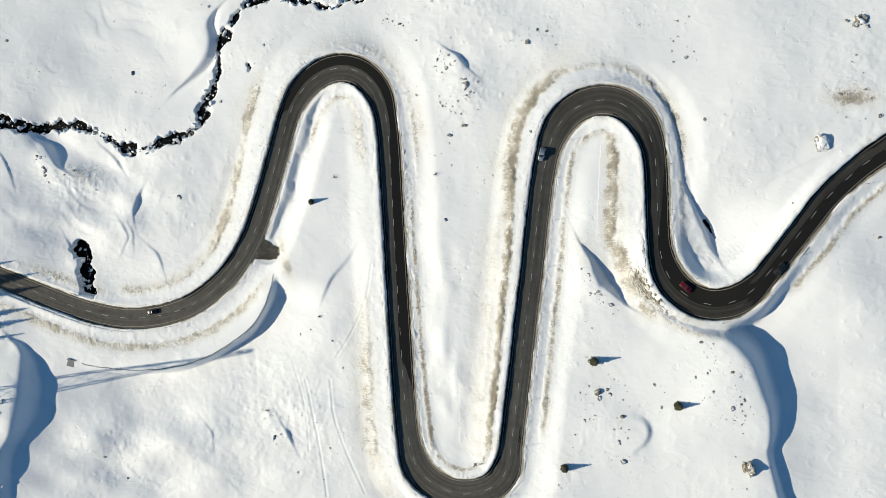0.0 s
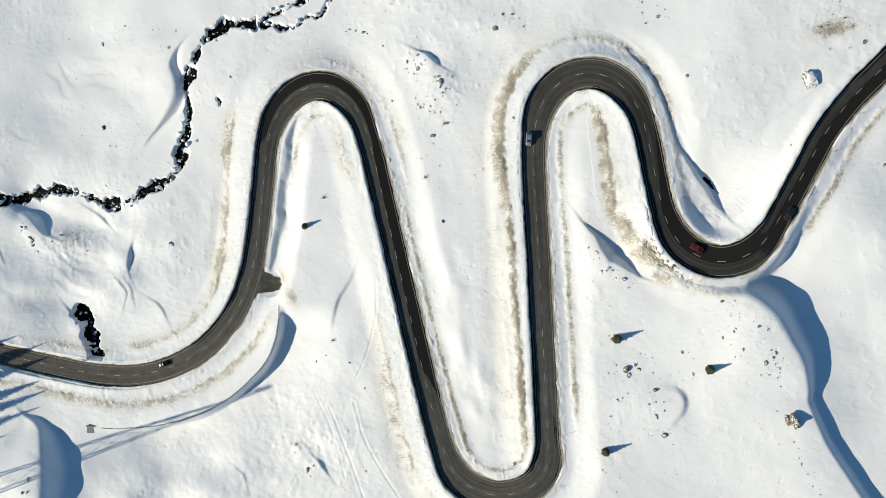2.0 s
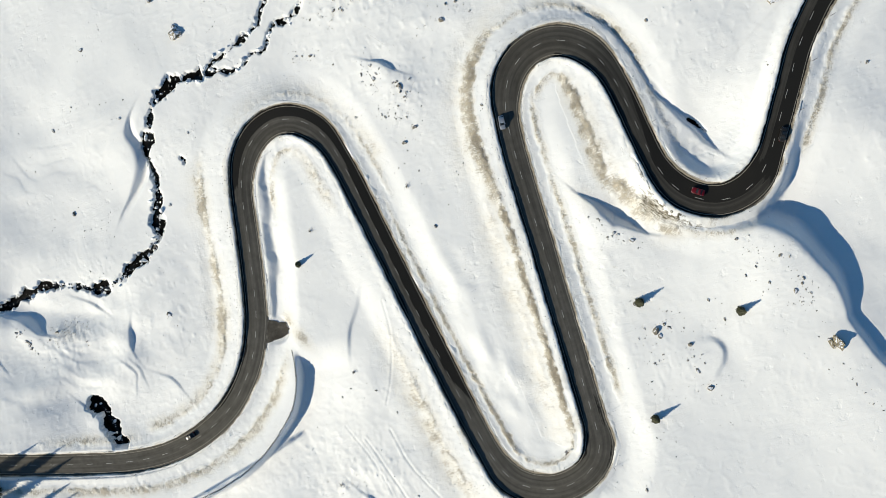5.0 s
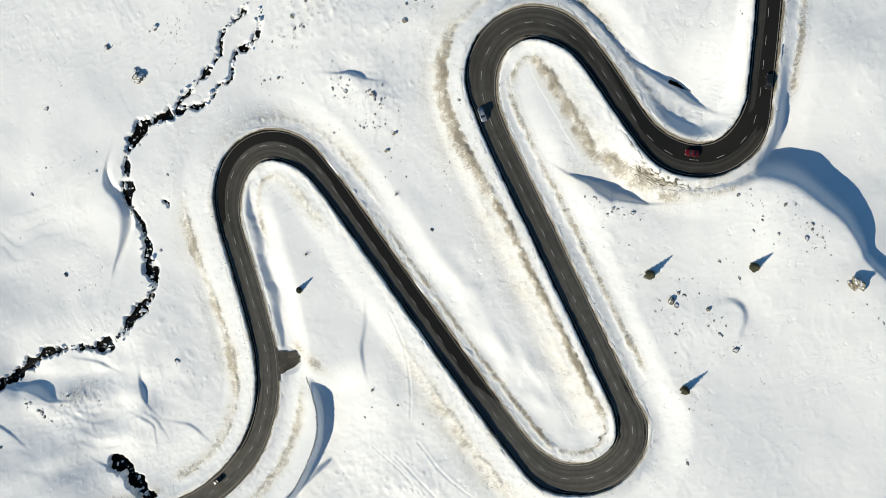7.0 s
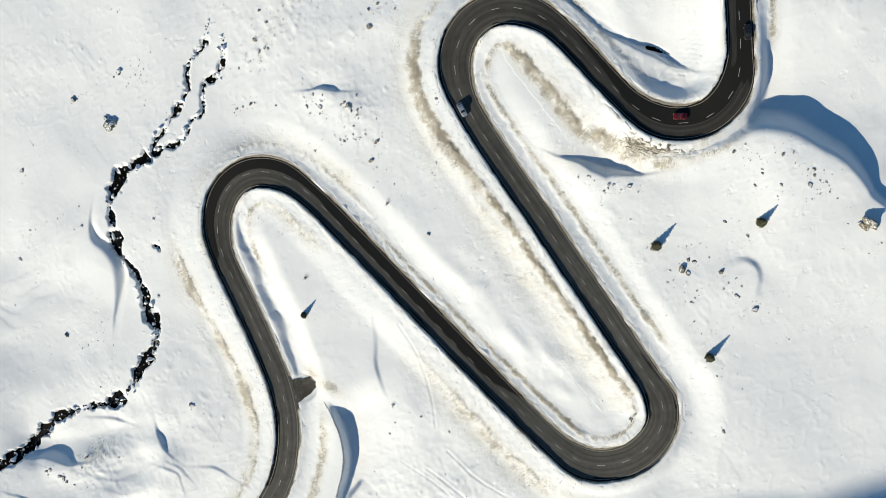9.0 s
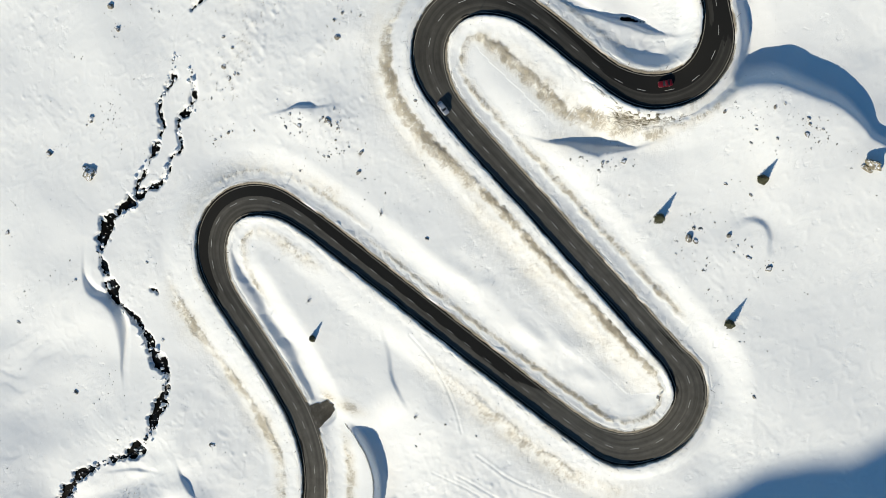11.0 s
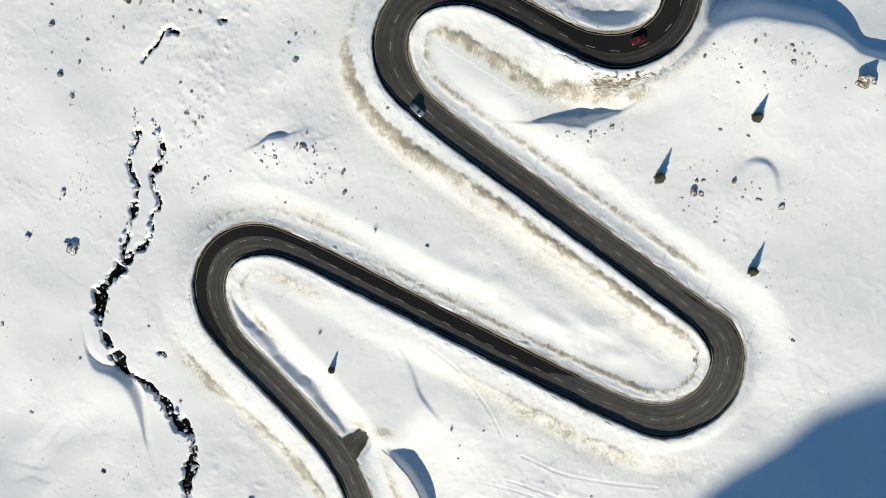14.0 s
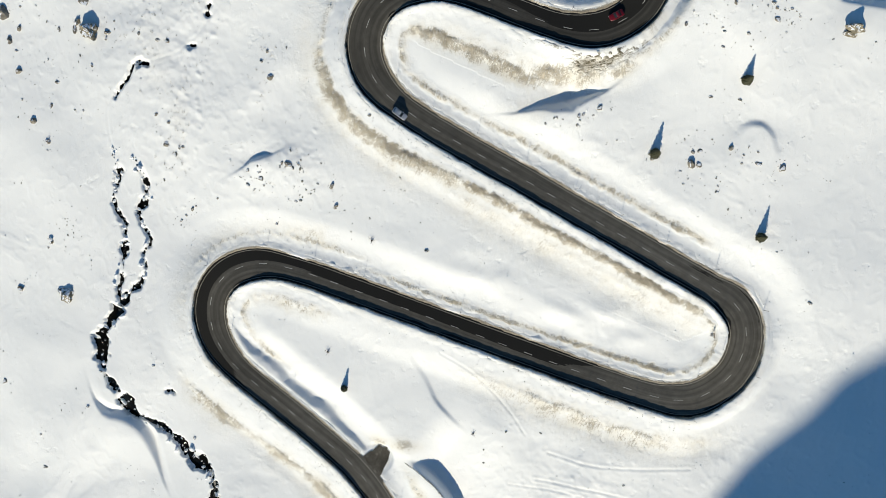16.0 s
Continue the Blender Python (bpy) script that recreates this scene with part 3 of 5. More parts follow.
def snow_material():
    m, t, p = material("snow", 0.55)
    base = ramp(t, noise_of(t, 0.04, 5, 0.6), [(0.3, (0.87, 0.87, 0.855)), (0.7, (0.93, 0.925, 0.895))])
    soil = attribute(t, "dirt")
    across = t.nodes.new("ShaderNodeCombineXYZ")
    t.links.new(sums(t, "MULTIPLY", attribute(t, "road_s"), 2.2), across.inputs["X"])
    t.links.new(sums(t, "MULTIPLY", attribute(t, "road_lat"), 0.55), across.inputs["Y"])
    streaky = node(t, "ShaderNodeTexNoise", Scale=1.0, Detail=7.0, Roughness=0.75)
    t.links.new(across.outputs[0], streaky.inputs["Vector"])
    fine = sums(t, "ADD", sums(t, "MULTIPLY", noise_of(t, 2.6, 9, 0.8), 0.45), sums(t, "MULTIPLY", streaky.outputs["Fac"], 0.5))
    fine = sums(t, "ADD", fine, sums(t, "MULTIPLY", noise_of(t, 0.25, 4, 0.6), 0.35))
    mask = sums(t, "ADD", soil, sums(t, "MULTIPLY", sums(t, "SUBTRACT", fine, 0.66), 4.4))
    shade = ramp(t, streaky.outputs["Fac"], [(0.34, (0.11, 0.094, 0.066)), (0.5, (0.33, 0.275, 0.19)), (0.66, (0.61, 0.53, 0.395))])
    shade = mix(t, ramp(t, soil, [(0.72, grey(0)), (1.0, grey(0.6))]), shade, (0.07, 0.054, 0.034))
    amount = ramp(t, mask, [(0.39, grey(0)), (0.56, grey(0.5)), (0.9, grey(0.9))])
    clean = sums(t, "MULTIPLY", amount, ramp(t, soil, [(0.19, grey(0)), (0.42, grey(1))]))
    stain = sums(t, "MULTIPLY", ramp(t, soil, [(0.04, grey(0)), (0.5, grey(0.75))]), ramp(t, noise_of(t, 0.22, 7, 0.65), [(0.32, grey(0.25)), (0.66, grey(1))]))
    colour = mix(t, stain, base, (0.73, 0.66, 0.52))
    colour = mix(t, clean, colour, shade)
    # turf torn open in long shreds that follow the slope
    lying = t.nodes.new("ShaderNodeCombineXYZ")
    t.links.new(sums(t, "MULTIPLY", attribute(t, "road_s"), 0.55), lying.inputs["X"])
    t.links.new(sums(t, "MULTIPLY", attribute(t, "road_lat"), 1.0), lying.inputs["Y"])
    shreds = node(t, "ShaderNodeTexNoise", Scale=1.0, Detail=8.0, Roughness=0.68, Distortion=1.6)
    t.links.new(lying.outputs[0], shreds.inputs["Vector"])
    open_turf = sums(t, "ADD", attribute(t, "turf"), sums(t, "MULTIPLY", sums(t, "SUBTRACT", shreds.outputs["Fac"], 0.5), 2.6))
    colour = mix(t, ramp(t, open_turf, [(0.40, grey(0)), (0.62, grey(0.75))]), colour, (0.36, 0.33, 0.27))
    colour = mix(t, ramp(t, open_turf, [(0.66, grey(0)), (0.84, grey(0.95))]), colour, ramp(t, noise_of(t, 1.2, 5, 0.7), [(0.35, (0.06, 0.05, 0.025)), (0.65, (0.15, 0.12, 0.065))]))
    stone = ramp(t, noise_of(t, 1.4, 6, 0.75), [(0.35, (0.002, 0.002, 0.002)), (0.62, (0.004, 0.0038, 0.0035)), (0.8, (0.012, 0.011, 0.010))])
    bare = ramp(t, attribute(t, "rock"), [(0.44, grey(0)), (0.52, grey(1))])
    colour = mix(t, bare, colour, stone)
    t.links.new(colour, p.inputs["Base Color"])
    t.links.new(ramp(t, bare, [(0, grey(0.25)), (1, grey(0.02))]), p.inputs["Specular IOR Level"])
    zone = ramp(t, noise_of(t, 0.035, 4, 0.6), [(0.46, grey(0.12)), (0.66, grey(1.0))])
    wind = node(t, "ShaderNodeMapping", Rotation=(0, 0, radians(32)), Scale=(0.42, 1.15, 1.0))
    t.links.new(t.nodes.new("ShaderNodeTexCoord").outputs["Object"], wind.inputs["Vector"])
    drift = node(t, "ShaderNodeTexNoise", Scale=0.5, Detail=7.0, Roughness=0.52, Distortion=0.5)
    t.links.new(wind.outputs["Vector"], drift.inputs["Vector"])
    crust = sums(t, "MULTIPLY", drift.outputs["Fac"], sums(t, "MULTIPLY", zone, 0.55))
    grain = sums(t, "ADD", crust, sums(t, "MULTIPLY", noise_of(t, 2.0, 6, 0.72), sums(t, "ADD", sums(t, "MULTIPLY", zone, 0.05), sums(t, "MULTIPLY", clean, 0.5))))
    plates = ramp(t, noise_of(t, 0.42, 7, 0.66), [(0.53, grey(0)), (0.63, grey(1))])
    grain = sums(t, "ADD", grain, sums(t, "MULTIPLY", plates, sums(t, "MULTIPLY", zone, 0.07)))
    pits = ramp(t, noise_of(t, 0.30, 3, 0.5), [(0.62, grey(0)), (0.72, grey(1))])
    grain = sums(t, "SUBTRACT", grain, sums(t, "MULTIPLY", pits, sums(t, "MULTIPLY", sums(t, "ADD", zone, 0.3), 0.22)))
    beside = ramp(t, soil, [(0.015, grey(0)), (0.11, grey(1))])
    grain = sums(t, "ADD", grain, sums(t, "MULTIPLY", noise_of(t, 1.1, 6, 0.62), sums(t, "MULTIPLY", beside, 0.34)))
    bump(t, p, grain, 0.5, 0.6)
    return m


def asphalt_material():
    m, t, p = material("asphalt", 0.75)
    uv = t.nodes.new("ShaderNodeUVMap")
    uv.uv_map = "lane"
    stretch = node(t, "ShaderNodeMapping", Scale=(1.0, 0.035, 1.0))
    t.links.new(uv.outputs["UV"], stretch.inputs["Vector"])
    lanes = node(t, "ShaderNodeTexNoise", Scale=0.85, Detail=5.0, Roughness=0.6)
    t.links.new(stretch.outputs["Vector"], lanes.inputs["Vector"])
    colour = ramp(t, lanes.outputs["Fac"], [(0.32, (0.086, 0.080, 0.068)), (0.5, (0.117, 0.109, 0.093)), (0.68, (0.146, 0.136, 0.117))])
    colour = mix(t, 0.35, colour, ramp(t, noise_of(t, 0.35, 6, 0.7), [(0.3, grey(0.25)), (0.7, grey(0.8))]), "OVERLAY")
    colour = mix(t, sums(t, "MULTIPLY", attribute(t, "tyres"), ramp(t, lanes.outputs["Fac"], [(0.35, grey(0.2)), (0.65, grey(0.75))])), colour, (0.040, 0.038, 0.034))
    colour = mix(t, sums(t, "MULTIPLY", attribute(t, "damp_or_shade"), ramp(t, lanes.outputs["Fac"], [(0.3, grey(0.95)), (0.7, grey(0.6))])), colour, (0.026, 0.025, 0.023))
    # This mask holds the wet stretches and the shadow painted beside the banks.
    wet_or_shade = sums(t, "ADD", attribute(t, "wet_or_shade"), sums(t, "MULTIPLY", sums(t, "SUBTRACT", lanes.outputs["Fac"], 0.5), 1.3))
    wet_or_shade = sums(t, "ADD", wet_or_shade, sums(t, "MULTIPLY", sums(t, "SUBTRACT", noise_of(t, 0.9, 6, 0.7), 0.5), 0.35))
    wet_or_shade = ramp(t, wet_or_shade, [(0.46, grey(0)), (0.54, grey(1))])
    colour = mix(t, wet_or_shade, colour, (0.022, 0.021, 0.019))
    t.links.new(colour, p.inputs["Base Color"])
    t.links.new(ramp(t, wet_or_shade, [(0, grey(0.9)), (1, grey(0.65))]), p.inputs["Roughness"])
    p.inputs["Specular IOR Level"].default_value = 0.05
    bump(t, p, noise_of(t, 9, 3), 0.15, 0.02)
    return m


SNOW, ASPHALT = snow_material(), asphalt_material()
PAINT = plain("road_paint", (0.50, 0.49, 0.45), 0.6, vary=0.3, scale=3)
EDGE_PAINT = plain("edge_paint", (0.27, 0.245, 0.20), 0.7, vary=0.5, scale=1.5)


# ---- building helpers ----
def mesh_of(name, verts, faces, mat, smooth=False):
    me = bpy.data.meshes.new(name)
    me.from_pydata([tuple(v) for v in verts], [], [tuple(f) for f in faces])
    me.materials.append(mat)
    if smooth:
        me.shade_smooth()
    return me


def part(name, bm, mat, parent=None, label="", smooth=False):
    me = bpy.data.meshes.new(name)
    bm.to_mesh(me)
    bm.free()
    me.materials.append(mat)
    if smooth:
        me.shade_smooth()
    ob = new(name, me)
    ob.parent = parent
    return tagged(ob, label)


def sheet(rows, closed=False):
    """Quads between rows of equally many points."""
    n, m = rows.shape[:2]
    a = np.arange(n * m).reshape(n, m)
    q = np.stack([a[:-1, :-1], a[:-1, 1:], a[1:, 1:], a[1:, :-1]], -1).reshape(-1, 4)
    return rows.reshape(-1, 3), q


def big_mesh(name, verts, quads, mat):
    me = bpy.data.meshes.new(name)
    me.vertices.add(len(verts))
    me.vertices.foreach_set("co", np.ascontiguousarray(verts, np.float32).ravel())
    me.loops.add(quads.size)
    me.loops.foreach_set("vertex_index", np.ascontiguousarray(quads, np.int32).ravel())
    me.polygons.add(len(quads))
    me.polygons.foreach_set("loop_start", np.arange(0, quads.size, 4, dtype=np.int32))
    me.update(calc_edges=True)
    me.shade_smooth()
    me.materials.append(mat)
    return me


def lay(me, name, values):
    me.attributes.new(name, "FLOAT", "POINT").data.foreach_set("value", np.ascontiguousarray(values, np.float32).ravel())


# ---- ground ----
verts, quads = sheet(np.stack([X, Y, Z], -1))
ground_mesh = big_mesh("ground", verts, quads, SNOW)
lay(ground_mesh, "dirt", dirt)
lay(ground_mesh, "rock", rock)
lay(ground_mesh, "turf", turf)
lay(ground_mesh, "road_s", np.where(near < 900, road_s, X))
lay(ground_mesh, "road_lat", np.where(near < 900, lateral, Y))
tagged(new("ground", ground_mesh), "deep white snow over a mountainside, streaked brown beside the road", "snow", kind="structure")

# ---- road ----
cross = np.linspace(-1, 1, 25)
ends = road_half + 0.25
lane = cross[None] * ends[:, None]
rows = np.stack([road[:, None, 0] + road_left[:, None, 0] * lane, road[:, None, 1] + road_left[:, None, 1] * lane,
                 road_z[:, None] - 0.012 * np.abs(lane)], -1)
verts, quads = sheet(rows)
road_mesh = big_mesh("road", verts, quads[:, ::-1], ASPHALT)
sv = np.repeat(ROAD_S[:, None], len(cross), 1)
wet_or_shade = np.zeros(lane.shape)
for s0, s1, side0, side1, strong, way in WET:
    edge = side0 + (side1 - side0) * ((sv - s0) / (s1 - s0)).clip(0, 1)
    wet_or_shade = np.maximum(wet_or_shade, strong * step_up(s0 - 8, s0 + 6, sv) * (1 - step_up(s1 - 6, s1 + 8, sv)) * step_up(-0.5, 0.5, way * (lane - edge)))
# Beside the west banks, the bank's shadow is deepened in the asphalt colour.
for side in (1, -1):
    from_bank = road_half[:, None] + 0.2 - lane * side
    damp_or_shade = 1.5 + 0.35 * wander(len(road), 2, 60 + side)[:, None] + 0.3 * wander(len(road), 12, 62 + side)[:, None]
    wet_or_shade = np.maximum(wet_or_shade, 0.9 * (1 - step_up(damp_or_shade - 0.15, damp_or_shade + 0.25, from_bank)) * step_up(0.1, 0.6, -outward * side)[:, None])
lay(road_mesh, "wet_or_shade", wet_or_shade)
damp_or_shade = np.zeros(lane.shape)
for s0, s1, strong in DAMP:
    damp_or_shade = np.maximum(damp_or_shade, strong * step_up(s0 - 12, s0 + 12, sv) * (1 - step_up(s1 - 12, s1 + 12, sv)))
lay(road_mesh, "damp_or_shade", damp_or_shade)
tyres = sum(np.exp(-(((lane - o - 0.25 * wander(len(road), 14, 66)[:, None]) / 0.42) ** 2)) for o in (-2.95, -1.35, 1.35, 2.95))
lay(road_mesh, "tyres", tyres * (0.35 + 0.65 * step_up(0.01, 0.05, blurred(bend, 5)))[:, None])
layer = road_mesh.uv_layers.new(name="lane")
loops = quads[:, ::-1].ravel()
layer.data.foreach_set("uv", np.stack([lane.ravel()[loops], sv.ravel()[loops]], 1).astype(np.float32).ravel())
road_ob = tagged(new("road", road_mesh), "grey asphalt mountain road winding in hairpins, wet in parts", "road", kind="structure")


def strip(name, offset, wide, lift, mat, label):
    rows = np.stack([np.c_[road + road_left * o[:, None], road_z - 0.012 * np.abs(o) + lift] for o in (offset - wide / 2, offset + wide / 2)], 1)
    v, q = sheet(rows)
    ob = new(name, big_mesh(name, v, q[:, ::-1], mat))
    ob.parent = road_ob
    return tagged(ob, label)


strip("edge_line", road_half - 0.85, 0.18, 0.006, EDGE_PAINT, "worn pale edge line")
strip("edge_line", 0.85 - road_half, 0.18, 0.006, EDGE_PAINT, "worn pale edge line")
dash_mesh = mesh_of("centre_dash", [(x, y, z) for z in (0, 0.006) for x, y in ((-1.3, -0.06), (1.3, -0.06), (1.3, 0.06), (-1.3, 0.06))],
                    [(4, 5, 6, 7), (0, 1, 5, 4), (1, 2, 6, 5), (2, 3, 7, 6), (3, 0, 4, 7)], PAINT)
for s in np.arange(100.0, 860, 7.72):
    i = int(s)
    ob = new("centre_dash", dash_mesh)
    ob.parent = road_ob
    ob.matrix_basis = Matrix.Translation((*road[i], road_z[i] + 0.002)) @ Matrix.Rotation(math.atan2(road_dir[i, 1], road_dir[i, 0]), 4, "Z") @ Matrix.Rotation(-math.atan(np.gradient(road_z)[i]), 4, "Y")

# ploughed walls of snow on both sides
s_fine = np.arange(0, len(road) - 1.001, 0.35)
n_fine = len(s_fine)
fine = lambda v: np.interp(s_fine, ROAD_S, v)
for side in (1, -1):
    p = np.stack([fine(road[:, 0]), fine(road[:, 1])], 1)
    l = np.stack([fine(road_left[:, 0]), fine(road_left[:, 1])], 1) * side
    high = fine(bank_height[side])
    ragged = 0.10 * wander(n_fine, 1.2, 70 + side) + 0.07 * wander(n_fine, 5, 72 + side) + 0.12 * wander(n_fine, 40, 74 + side)
    sunny = step_up(0.1, 0.6, fine(outward) * side)[:, None]
    profile = [(-0.30, -0.30), (-0.08, 0.12), (-0.02, 0.48), (0.05, 0.80), (0.24, 0.96), (0.6, 1.02), (1.05, 0.97), (1.7, 0.76), (2.7, 0.40)]
    rows = []
    for n, (o, h) in enumerate(profile):
        rag = ragged * (1.0 if n < 4 else 0.4 if n < 6 else 0) + (0.3 * wander(n_fine, 3, 400 + n) + 0.35 * wander(n_fine, 14, 420)) * (n > 6)
        lumps = (0.06 if n < 5 else 0.10) * wander(n_fine, 1.3, 80 + 10 * side + n) * (0 < n < 8)
        oo = fine(road_half) + o + rag + sunny[:, 0] * (-0.15, -0.10, 0.0, 0.08, 0.12, 0.1, 0, 0, 0)[n]
        rows.append(np.c_[p + l * oo[:, None], fine(road_z) + high * (h + sunny[:, 0] * (0.06 if n == 7 else 0.2 if n == 8 else 0)) + lumps - 0.05 * (n == 0) - (0.6 * fine(lay_by_gap) if side < 0 else 0)])
    for n, sunk in ((7, -0.06), (8, 0.08)):
        rows[n][:, 2] = np.minimum(rows[n][:, 2], [ground_z(x, y) - sunk for x, y in rows[n][:, :2]])
    v, q = sheet(np.stack(rows, 1))
    me = big_mesh("snow_bank", v, q if side < 0 else q[:, ::-1], SNOW)
    soil = (np.array([1.15, 1.1, 0.95, 0.62, 0.30, 0.2, 0.16, 0.14, 0.12])[None] + sunny * np.array([0.4, 0.4, 0.5, 0.3, 0.1, 0, 0, 0, 0])[None]) * (1 + 0.6 * wander(n_fine, 6, 90 + side))[:, None]
    lay(me, "dirt", soil)
    lay(me, "rock", soil * 0)
    lay(me, "road_s", np.repeat(s_fine[:, None], len(profile), 1))
    lay(me, "road_lat", np.stack([fine(road_half) + o for o, h in profile], 1))
    tagged(new("snow_bank", me), "ploughed bank of snow along the edge of the road", "snow bank", kind="structure")

# ---- the mountain to the south-west, beyond the view, whose shadow lies on the slope ----
ROCKY = plain("mountain_rock", (0.45, 0.45, 0.46), 0.8, vary=0.5, scale=0.02)
h_row = np.r_[np.linspace(60, 160, 51), np.linspace(170, 900, 40)]
crest = np.interp(h_row, [60, 76, 81, 86, 98, 105, 110, 115, 123, 132, 160, 260, 420, 900], [-330, -260, -80, -36, -18.4, -9.2, -2.6, 3.8, 9.2, 14, 42, 120, 90, -250])
crest += 1.2 * wander(len(h_row), 2, 95) * (h_row > 82)
along_row = np.array([-1500.0, -1050, -800, -650, -560, -480, -420])
share = np.array([0.0, 0.45, 0.8, 1.0, 0.72, 0.35, 0.0])
flat = Vector((-SUN.x, -SUN.y)).normalized()
slope_of_light = SUN.z / math.hypot(SUN.x, SUN.y)
rows = []
for a, k in zip(along_row, share):
    px, py = flat.x * a + flat.y * h_row, flat.y * a - flat.x * h_row
    foot = plane(px, py) - 40
    top = crest + slope_of_light * 650
    rows.append(np.stack([px, py, foot + (top - foot).clip(0) * k], -1))
v, q = sheet(np.stack(rows))
tagged(new("mountain", big_mesh("mountain", v, q, ROCKY)), "far steep mountain of rock and snow", "mountain", kind="structure")

# ---- materials of the things ----
def rock_material(name, dark, light, snow):
    m, t, p = material(name, 0.85)
    body = ramp(t, noise_of(t, 1.3, 7, 0.7), [(0.3, dark), (0.7, light)])
    g = t.nodes.new("ShaderNodeNewGeometry")
    split = t.nodes.new("ShaderNodeSeparateXYZ")
    t.links.new(g.outputs["Normal"], split.inputs[0])
    top = sums(t, "ADD", split.outputs["Z"], sums(t, "MULTIPLY", sums(t, "SUBTRACT", noise_of(t, 1.0, 4), 0.5), 1.4))
    cover = ramp(t, top, [(snow, grey(0)), (min(1.0, snow + 0.04), grey(1))])
    t.links.new(mix(t, cover, body, (0.86, 0.87, 0.89)), p.inputs["Base Color"])
    bump(t, p, noise_of(t, 5, 6, 0.7), 0.6, 0.06)
    return m


ROCK = rock_material("stone", (0.11, 0.098, 0.078), (0.34, 0.305, 0.245), 0.88)
BOULDER = rock_material("lichen_stone", (0.10, 0.085, 0.055), (0.32, 0.28, 0.20), 0.80)
WET_ROCK = rock_material("wet_stone", (0.006, 0.006, 0.006), (0.024, 0.022, 0.020), 0.93)
NEEDLES = plain("needles", (0.055, 0.055, 0.022), 0.7, vary=0.5, scale=2.5)
BARK = plain("bark", (0.10, 0.075, 0.055), 0.9, vary=0.4, scale=5)
TWIG = plain("twig", (0.14, 0.11, 0.085), 0.9, vary=0.3)
POLE = plain("pole_wood", (0.10, 0.075, 0.06), 0.8, vary=0.3)
CONCRETE = plain("concrete", (0.32, 0.31, 0.29), 0.85, vary=0.3, scale=2)
STEEL = plain("galvanised_steel", (0.42, 0.43, 0.44), 0.45, 0.8, vary=0.2)
GRAVEL, t, p = material("wet_gravel", 0.8)
mud = ramp(t, noise_of(t, 0.22, 6, 0.68), [(0.40, (0.040, 0.034, 0.024)), (0.56, (0.075, 0.066, 0.050)), (0.68, (0.19, 0.175, 0.145))])
t.links.new(mix(t, 0.4, mud, ramp(t, noise_of(t, 2.4, 6, 0.75), [(0.3, grey(0.2)), (0.7, grey(0.8))]), "OVERLAY"), p.inputs["Base Color"])
bump(t, p, noise_of(t, 3, 5, 0.7), 0.5, 0.08)
RUBBER = plain("rubber", (0.02, 0.02, 0.02), 0.8)
GLASS = plain("tinted_glass", (0.012, 0.014, 0.016), 0.4, vary=0.1)
LAMP = plain("lamp_glass", (0.75, 0.76, 0.78), 0.15, vary=0.1)
TAIL = plain("tail_lamp", (0.30, 0.015, 0.012), 0.2, vary=0.1)
CHROME = plain("alloy", (0.5, 0.5, 0.52), 0.3, 0.9, vary=0.1)
SNOW_CAP = plain("snow_cap", (0.89, 0.89, 0.88), 0.55, vary=0.03)
WATER = material("stream_water", 0.25)[0]
WATER.node_tree.nodes["Principled BSDF"].inputs["Base Color"].default_value = (0.006, 0.007, 0.007, 1)
bump(WATER.node_tree, WATER.node_tree.nodes["Principled BSDF"], noise_of(WATER.node_tree, 2.5, 4), 0.1, 0.05)
WATER.node_tree.nodes["Principled BSDF"].inputs["Specular IOR Level"].default_value = 0.2


def car_paint(name, colour, metal):
    m, t, p = material(name, 0.3, metal)
    t.links.new(mix(t, noise_of(t, 3, 5, 0.7), tuple(c * 0.85 for c in colour), colour), p.inputs["Base Color"])
    p.inputs["Coat Weight"].default_value = 0.1
    p.inputs["Coat Roughness"].default_value = 0.3
    return m


# ---- stones ----
def stone_mesh(name, seed, mat, detail=2, flat=0.62):
    r = random.Random(seed)
    bm = bmesh.new()
    bmesh.ops.create_icosphere(bm, subdivisions=detail, radius=0.5)
    shift = Vector((r.uniform(-50, 50), r.uniform(-50, 50), r.uniform(-50, 50)))
    sx, sy = r.uniform(0.8, 1.2), r.uniform(0.75, 1.1)
    cuts = [(Vector((r.gauss(0, 1), r.gauss(0, 1), r.gauss(0.3, 0.8))).normalized(), r.uniform(0.2, 0.4)) for _ in range(8)]
    for v in bm.verts:
        c = v.co.copy()
        for n, d in cuts:
            over = c.dot(n) - d
            if over > 0:
                c -= n * over * 0.9
        c += v.co * 0.35 * noise.noise(v.co * 2.2 + shift)
        v.co = Vector((c.x * sx, c.y * sy, c.z * flat * 1.25))
    me = bpy.data.meshes.new(name)
    bm.to_mesh(me)
    bm.free()
    me.materials.append(mat)
    return me


STONES = [stone_mesh("rock", 100 + n, ROCK) for n in range(9)]
ROCKS = {}
